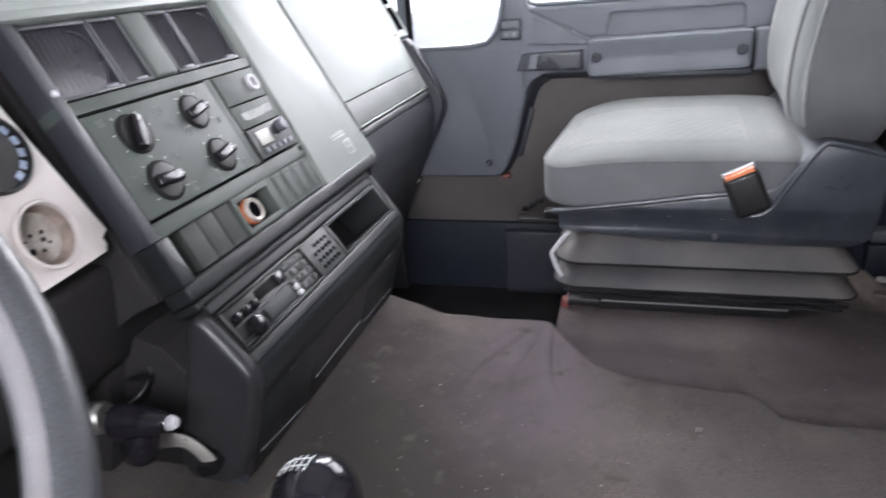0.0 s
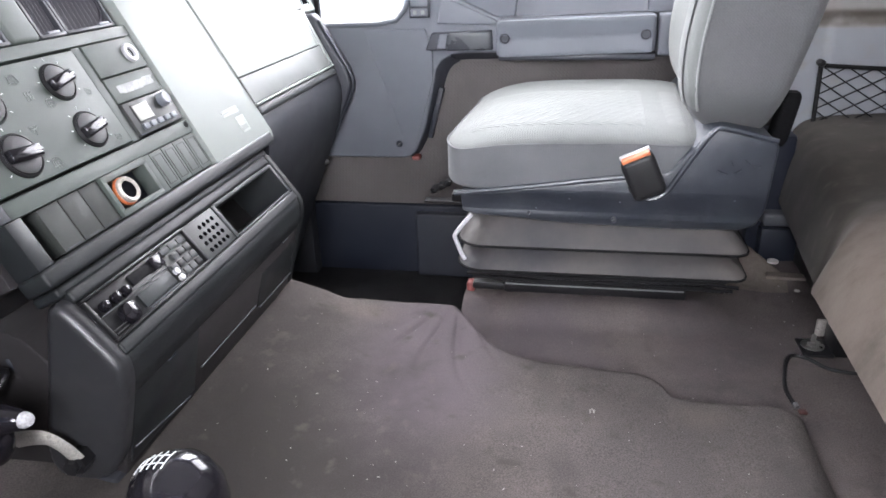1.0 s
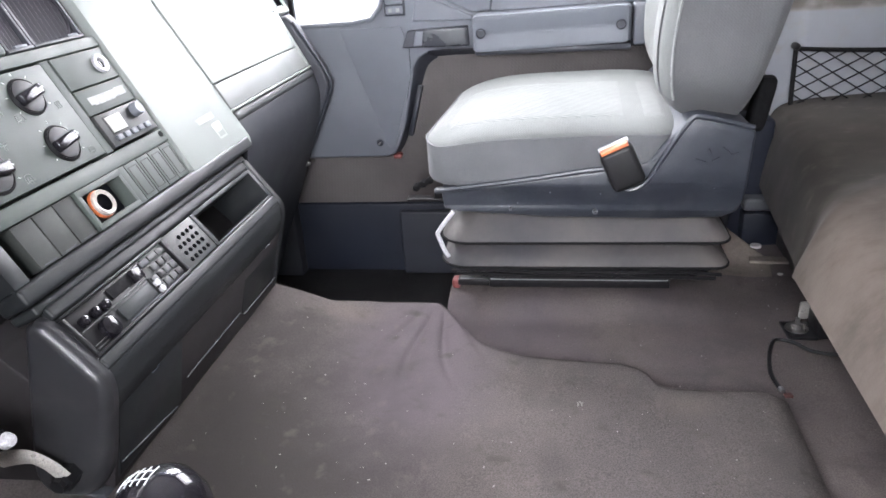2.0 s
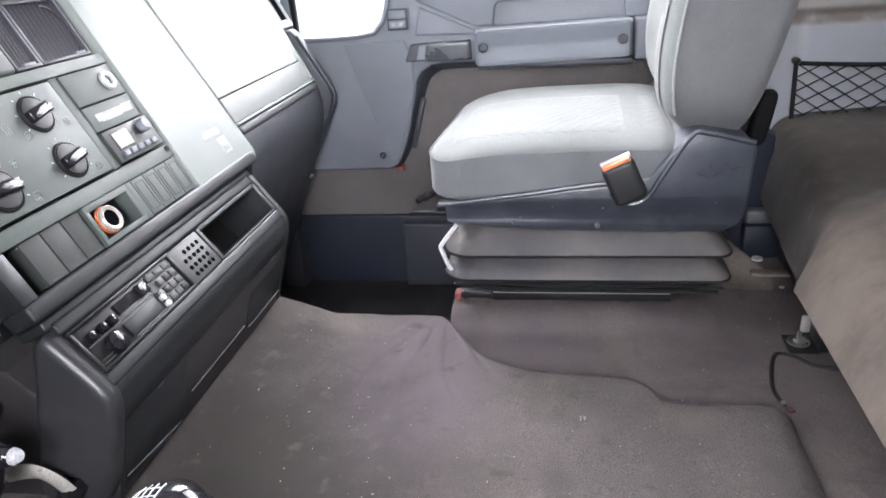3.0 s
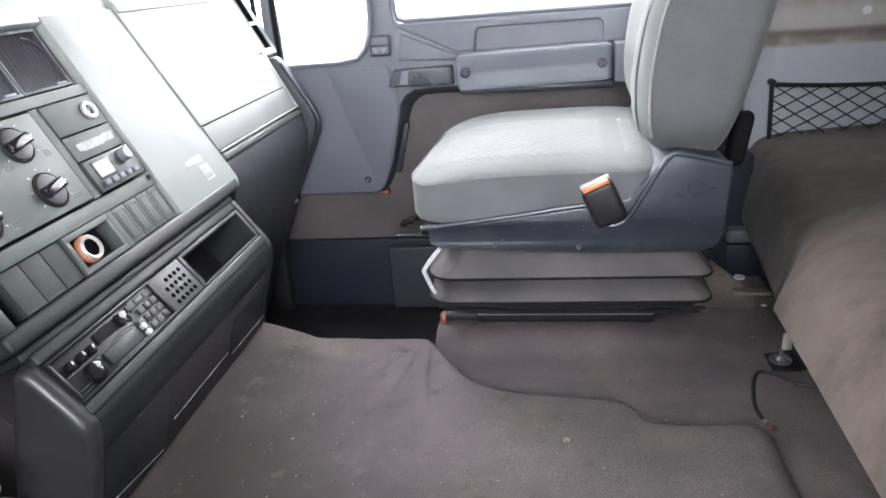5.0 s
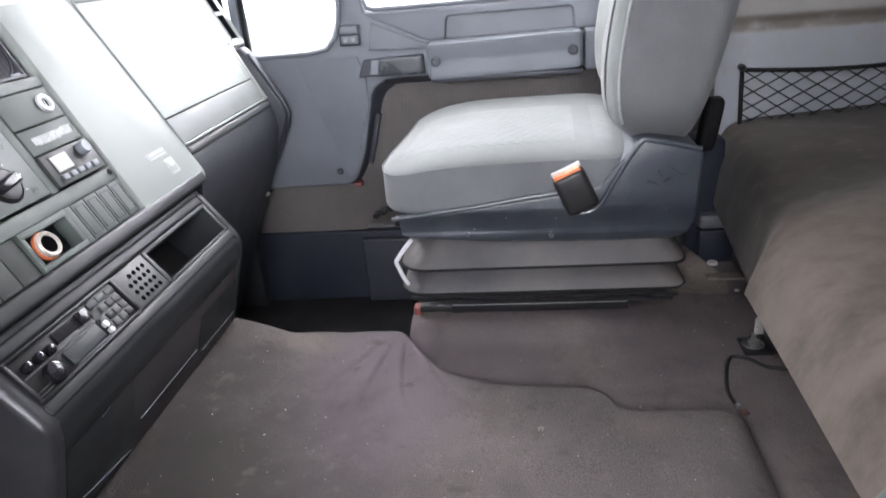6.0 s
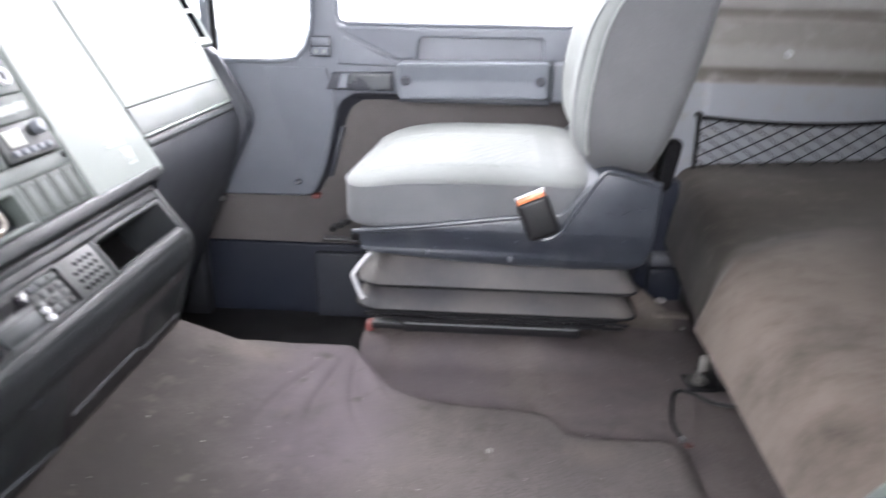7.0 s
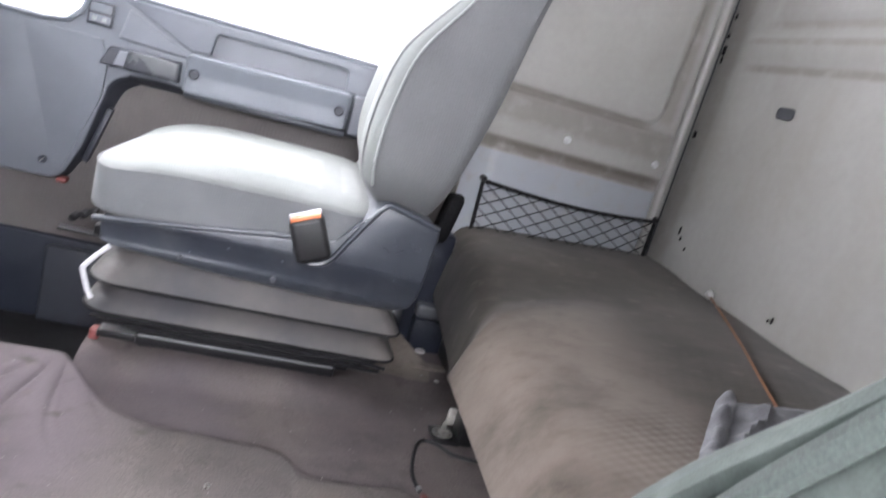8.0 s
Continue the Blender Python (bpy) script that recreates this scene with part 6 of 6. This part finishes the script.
    part("height_bar", tube(bar, 0.0040, 8, flat=0.8, smooth_steps=2), M_WHITEBAR, s, "pale bent metal bar")
    part("adjuster_lever", join(box(0.112, 0.195, centre + 0.030, centre + 0.055, 0.108, 0.1135, 0.002, 2), box(0.170, 0.215, centre + 0.030, centre + 0.060, 0.110, 0.132, 0.006, 2), soft_box(12, 8, 6, 0.5, lambda u, v, w: (0.142 + 0.024 * u, centre + 0.075 + 0.010 * v, 0.132 + 0.006 * w + 0.012 * u + 0.003 * math.sin(9 * u + 4 * v)))), M_BLACK, s, "black adjuster lever")
    bk = Matrix.Translation((0.522, near - 0.017, 0.264)) @ pose(0, 0, 0, 0, -24)
    buckle = part("belt_buckle", box(-0.026, 0.026, -0.014, 0.014, -0.034, 0.034, 0.009, 4, bk), M_KNOB, s, "black seat belt buckle")
    part("release_button", box(-0.022, 0.022, -0.011, 0.010, 0.030, 0.0375, 0.002, 2, bk), M_ORANGE, buckle, "orange release button")
    part("buckle_mouth", box(-0.024, 0.024, 0.003, 0.013, 0.033, 0.040, 0.002, 2, bk), M_WHITEBAR, buckle, "pale upper buckle edge")
    part("recliner", soft_box(6, 6, 10, 0.4, lambda u, v, w: (0.795 + 0.016 * u + 0.008 * w, centre + 0.06 + 0.02 * v, 0.285 + 0.050 * w)), M_DEEP, s, "black recliner stalk")
    return s


seat(1.342, "grey velour sprung passenger seat on black bellows", "cab seats")

# the driver's seat, close behind the camera's way
ds = thing("driver_seat", (0.6, 0.02, 0.0), "pale green grey velour driver seat with a ribbed bolster", "seat", "cab seats")
dshape = backrest(0.02, 0.250, 0.0, ((0, 1.14), (0.1, 1.135), (0.186, 1.005), (0.28, 0.81), (0.4, 0.59), (0.6, 0.38), (1, 0.30)))
part("backrest", soft_box(16, 40, 60, 0.26, dshape), M_DRIVER, ds)
part("bolster_seam", tube([dshape(*rounded((-1, 0.965, -1 + 2 * k / 40), 0.26)) for k in range(4, 36)], 0.0055, 8), M_DRIVER, ds, "rolled velour edge")
groove = [dshape(*rounded((-1, 0.872 + 0.66 * (k / 80 - 0.215), -1 + k / 40), 0.26)) for k in range(10, 34)]
part("seam_groove", tube([(x - 0.0022, y, z) for x, y, z in groove], 0.0040, 8), M_DRIVERSEAM, ds, "dark green sewn groove")
part("cushion", soft_box(20, 20, 8, 0.2, lambda u, v, w: (0.42 + 0.20 * u, 0.02 + 0.215 * v, 0.232 + 0.05 * w)), M_DRIVER, ds)
part("seat_base", box(0.25, 0.70, -0.17, 0.21, -0.31, 0.185, 0.01), M_SHELL, ds)

# ---- the bunk ----
RIDGE = [(0.735, 1.008), (0.748, 1.018), (0.764, 1.032), (0.790, 1.052), (0.830, 1.078), (0.932, 1.122), (1.05, 1.15), (1.34, 1.19)]


def bunk_height(x, y):
    top = 0.232 + 0.036 * ease(x, 0.84, 1.28) + 0.022 * ease(y, 1.15, 1.5) * (1 - 0.7 * ease(x, 0.9, 1.25)) + 0.003 * math.sin(9 * x + 5 * y) + 0.002 * math.sin(21 * y - 8 * x)
    edge_n, edge_f = 0.7445 + 0.038 * min(max(0, y - 0.60), 0.45), 0.792 + 0.10 * max(0, y - 1.10)
    un, uf = max(0, x - edge_n), max(0, x - edge_f)
    top_n = top + 0.012 * (1 - ease(x, 0.86, 1.10))
    near = top_n - (top_n - 0.125) * math.exp(-un / 0.022) - 0.030 * math.exp(-un / 0.10) * (1 - math.exp(-un / 0.012))
    far = top - (top - 0.100) * math.exp(-uf / 0.013) - 0.020 * math.exp(-uf / 0.06)
    k = ease(y - along(RIDGE, x), -0.030, 0.034)
    near += 0.0004 * math.sin(260 * x + 90 * y) * math.sin(250 * y - 60 * x) * ease(x, 0.80, 0.90) * (1 - ease(y, 0.88, 1.02))
    return near * (1 - k) + far * k


def bunk_sheet(u, v):
    y = -0.30 + 1.866 * v
    x0 = 0.7445 + 0.038 * min(max(0, y - 0.60), 0.45) + ease(y, 1.008, 1.062) * 0.032 + 0.10 * max(0, y - 1.10)
    if u < 0.06:
        return (x0 + 0.02 * (0.06 - u) / 0.06, y, 0.100 + (bunk_height(x0, y) - 0.100) * u / 0.06)
    s = (u - 0.06) / 0.94
    x = x0 + (1.343 - x0) * s ** 1.35
    return (x, y, bunk_height(x, y))


bunk = thing("bunk", (1.0, 0.7, -0.1), "brown cloth bunk mattress, streaked and paler on its near half", "bunk bed")
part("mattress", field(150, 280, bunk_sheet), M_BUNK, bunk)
part("bunk_base", box(0.87, 1.343, -0.30, 1.566, -0.085, 0.10, 0.004), M_COLUMN, bunk)
# near-black box added where only black shadow lies behind the seat
part("gap_shade_board", box(0.845, 0.905, 1.46, 1.565, -0.085, 0.14, 0.004), M_DEEP, bunk)
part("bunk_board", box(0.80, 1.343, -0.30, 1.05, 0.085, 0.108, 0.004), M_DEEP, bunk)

# black box and carpet flap behind the seat
anchor = thing("belt_anchor", (0.85, 1.40, -0.02), "black steel belt anchor box on the floor", "anchor")
part("box", box(0.800, 0.885, 1.44, 1.54, -0.03, 0.049, 0.006, 2), M_STEP, anchor)
# added filler: closes a bright sliver of wall so the gap stays black
part("gap_filler", box(0.776, 0.850, 1.470, 1.560, -0.030, 0.235, 0.010, 2), M_STEP, anchor, "black filler box added behind the seat")
part("top_bar", box(0.800, 0.900, 1.445, 1.545, 0.050, 0.080, 0.008, 3), M_ENDCAP, anchor, "grey blue plastic cover")
def mound(u, v):
    """Carpet bunched up behind the seat, ending in a round edge."""
    y = 1.30 + 0.165 * v
    x1 = 0.852 - 0.055 * ease(v, 0.35, 1.0)
    high = 0.030 * ease(v, 0.25, 0.9) * (1 - ease(u, 0.80, 1.0)) + 0.004 * math.sin(7 * u + 3 * v) * (1 - u)
    return (0.700 + (x1 - 0.700) * u, y, -0.024 + high - 0.004 * ease(u, 0.92, 1.0))


part("side_cover", prism([(0.876, 0.060), (0.902, 0.066), (0.922, 0.020), (0.905, -0.022), (0.893, -0.022)], 1.438, 1.50, 0.003), M_ENDCAP, anchor, "dusty grey side cover")
single("carpet_flap", field(20, 20, mound), M_FLAP, "dusty brown carpet bunched up behind the seat", "carpet")
single("wood_strip", box(0.800, 0.882, 1.352, 1.376, -0.024, -0.017, 0.002, 2, Matrix.Translation((0.84, 1.364, 0)) @ pose(0, 0, 0, 0, 0, -5) @ Matrix.Translation((-0.84, -1.364, 0))), M_FLAP, "dusty beige strip lying on the carpet", "strip")
for x, y, z, r in ((0.814, 1.382, 0.004, 0.0105), (0.843, 1.306, -0.0225, 0.0052)):
    single("washer", lathe([(r, -0.003), (r, 0.0008), (0.6 * r, 0.0016), (0.35 * r, 0.0010), (0, 0.0008)], Matrix.Translation((x, y, z)), 14), M_PLATE, "round dusty washer on the carpet", "washer", "washers")

br = thing("floor_latch", (0.82, 1.11, -0.024), "black steel floor latch with a bolt below the bunk edge", "bracket")
part("plate", box(0.792, 0.838, 1.074, 1.126, -0.025, -0.019, 0.002, 2), M_BLACKSTEEL, br)
part("washer", lathe([(0.018, 0), (0.018, 0.002), (0.009, 0.003), (0.009, 0.002)], Matrix.Translation((0.812, 1.102, -0.019)), 20), M_METAL, br, "worn steel washer")
part("bolt", lathe([(0.008, 0), (0.008, 0.006), (0.004, 0.007), (0.004, 0.018), (0, 0.019)], Matrix.Translation((0.812, 1.102, -0.0175)), 6), M_METAL, br, "bright steel bolt")
part("clip", box(0.824, 0.840, 1.132, 1.141, -0.020, 0.012, 0.004, 2), M_CLIP, br, "bent steel clip")
part("post", box(0.836, 0.862, 1.076, 1.130, -0.024, 0.040, 0.004, 2), M_BLACKSTEEL, br)

cable = [(0.730, 0.900, 0.003), (0.7245, 0.930, 0.008), (0.733, 0.972, 0.012), (0.745, 1.005, 0.012), (0.758, 1.020, 0.010), (0.778, 1.012, 0.010), (0.797, 0.990, 0.010), (0.826, 0.980, 0.011), (0.870, 0.975, 0.012)]
cb = thing("loose_cable", (0.735, 0.90, 0.0), "black cable with a bare end lying over the carpet edge", "cable")
part("cable", tube(cable, 0.0030, 8, smooth_steps=6), M_BLACK, cb)
part("cable_end", tube([(0.7300, 0.903, 0.004), (0.7315, 0.896, 0.003)], 0.0036, 8), M_EDGE, cb, "bare metal end")
part("red_tag", box(0.732, 0.744, 0.886, 0.896, -0.003, 0.002, 0.002, 1), M_MAROON, cb, "red plug at the cable end")

# storage net on the side wall
net = thing("storage_net", (1.1, 1.545, 0.3), "black stretched cord net on the side wall above the bunk", "net")
N0, N1, Z0, Z1 = 0.890, 1.326, 0.240, 0.357


def net_y(x):
    return 1.548 - 0.012 * math.sin(math.pi * (x - N0) / (N1 - N0))


def net_top(x):
    return Z1 + 0.006 * (x - N0) / (N1 - N0) - 0.010 * math.sin(math.pi * (x - N0) / (N1 - N0))


part("top_cord", tube([(N0 + (N1 - N0) * k / 16, net_y(N0 + (N1 - N0) * k / 16), net_top(N0 + (N1 - N0) * k / 16)) for k in range(17)], 0.0042, 8), M_CORD, net)
part("side_cord", tube([(N0, 1.550, Z1), (N0 + 0.004, 1.548, Z0)], 0.0045, 8), M_CORD, net)
part("side_cord", tube([(N1, 1.550, Z1 + 0.006), (N1 - 0.002, 1.548, Z0)], 0.0045, 8), M_CORD, net)
step, drop = 0.048, Z1 - Z0
for d in (1, -1):
    k = -7
    while k < 16:
        x0 = N0 + step * k
        pts = []
        for j in range(13):
            t = j / 12
            x = x0 + d * (t - 0.5) * step * 4.0
            if N0 <= x <= N1:
                pts.append((x, net_y(x) + 0.001 * d, net_top(x) - drop * t))
        if len(pts) > 1:
            part("cord", tube(pts, 0.0013, 5), M_CORD, net)
        k += 1
for x, z in ((N0, Z1 + 0.004), (N1, Z1 + 0.010)):
    part("hook", lathe([(0.007, 0), (0.007, 0.018), (0.004, 0.022), (0, 0.022)], Matrix.Translation((x, 1.562, z)) @ pose(0, 0, 0, 90), 10), M_BLACK, net, "black net hook")

# strap and cloth on the bunk
st = thing("tie_strap", (1.30, 1.2, 0.27), "rusty orange strap hooked to the rear wall", "strap")
sp = [(1.338, 1.278, 0.277), (1.300, 1.19, 0.276), (1.22, 1.01, 0.274), (1.14, 0.84, 0.270), (1.08, 0.71, 0.268)]
part("strap", tube(sp, 0.0024, 6, flat=0.6, smooth_steps=4), M_STRAP, st)
part("hook", lathe([(0.009, 0), (0.010, 0.006), (0.006, 0.012), (0, 0.013)], Matrix.Translation((1.342, 1.280, 0.280)) @ pose(0, 0, 0, 0, -90), 10), M_METAL, st, "steel hook")


def rag(u, v):
    x = 1.022 + 0.26 * u - 0.112 * v
    y = 0.772 - 0.024 * u - 0.141 * v
    fold = 0.010 * math.exp(-((u - 0.20 - 0.05 * math.sin(7 * v)) / 0.035) ** 2) + 0.008 * math.sin(9 * v + 6 * u) * ease(u, 0.2, 0.5) + 0.004 * math.sin(23 * v - 9 * u)
    return (x, y, bunk_height(x, y) + 0.006 + 0.010 * ease(u, -0.02, 0.03) + fold * ease(v, 0, 0.08))


def rag_hem(u, v):
    """The turned-over hem along the cloth's end, standing a little proud and puckered."""
    p = rag(0.085 * u, v)
    q = math.sin(math.pi * u)
    return (p[0] - 0.004 * (1 - u), p[1], p[2] + 0.0035 + 0.007 * q + 0.004 * math.sin(17 * v + 2) * q + 0.003 * math.sin(41 * v) * q)


rg = single("grey_cloth", field(40, 24, rag), M_CLOTH, "crumpled grey cloth lying on the bunk", "cloth")
sol = rg.modifiers.new("thick", "SOLIDIFY")
sol.thickness = 0.004
part("hem", field(12, 60, rag_hem), M_CLOTH, rg, "puckered hem")

# lint and crumbs on the carpets
lint = bmesh.new()
rng = random.Random(7)
for k in range(300):
    x, y = rng.uniform(-0.05, 0.86), 0.42 + 0.88 * rng.random() ** 0.8
    if y < along(EDGE, x) - 0.015 and x < 0.72:
        z = rise(x, y) + 0.0012
    elif x > 0.27 and y > along(EDGE, min(x, 0.736)) + 0.03 and y < 1.14:
        z = -0.0228
    else:
        continue
    s = rng.choice((0.0002, 0.0003, 0.0003, 0.0004, 0.0004, 0.0006))
    m = Matrix.Translation((x, y, z)) @ pose(0, 0, 0, rng.uniform(-20, 20), rng.uniform(-20, 20), rng.uniform(0, 180)) @ Matrix.Diagonal((s * rng.uniform(1, 3), s, s * 0.6, 1))
    bmesh.ops.create_cube(lint, size=2, matrix=m)
for k in range(26):
    x, y, s = 0.64 + 0.22 * rng.random(), 1.14 + 0.20 * rng.random(), rng.choice((0.0003, 0.0004, 0.0006, 0.0008))
    m = Matrix.Translation((x, y, -0.0222)) @ pose(0, 0, 0, rng.uniform(-20, 20), rng.uniform(-20, 20), rng.uniform(0, 180)) @ Matrix.Diagonal((s * rng.uniform(1, 2.4), s, s * 0.6, 1))
    bmesh.ops.create_cube(lint, size=2, matrix=m)
for k in range(7):
    m = Matrix.Translation((0.4535 + rng.uniform(-0.005, 0.005), 0.848 + rng.uniform(-0.004, 0.004), rise(0.45, 0.85) + 0.003)) @ pose(0, 0, 0, rng.uniform(0, 90), rng.uniform(0, 90), rng.uniform(0, 90)) @ Matrix.Diagonal((0.0016, 0.0010, 0.0008, 1))
    bmesh.ops.create_cube(lint, size=2, matrix=m)
single("carpet_lint", lint, M_LINT, "scattered pale lint and crumbs on the carpet", "lint", kind="stuff", smooth=False)
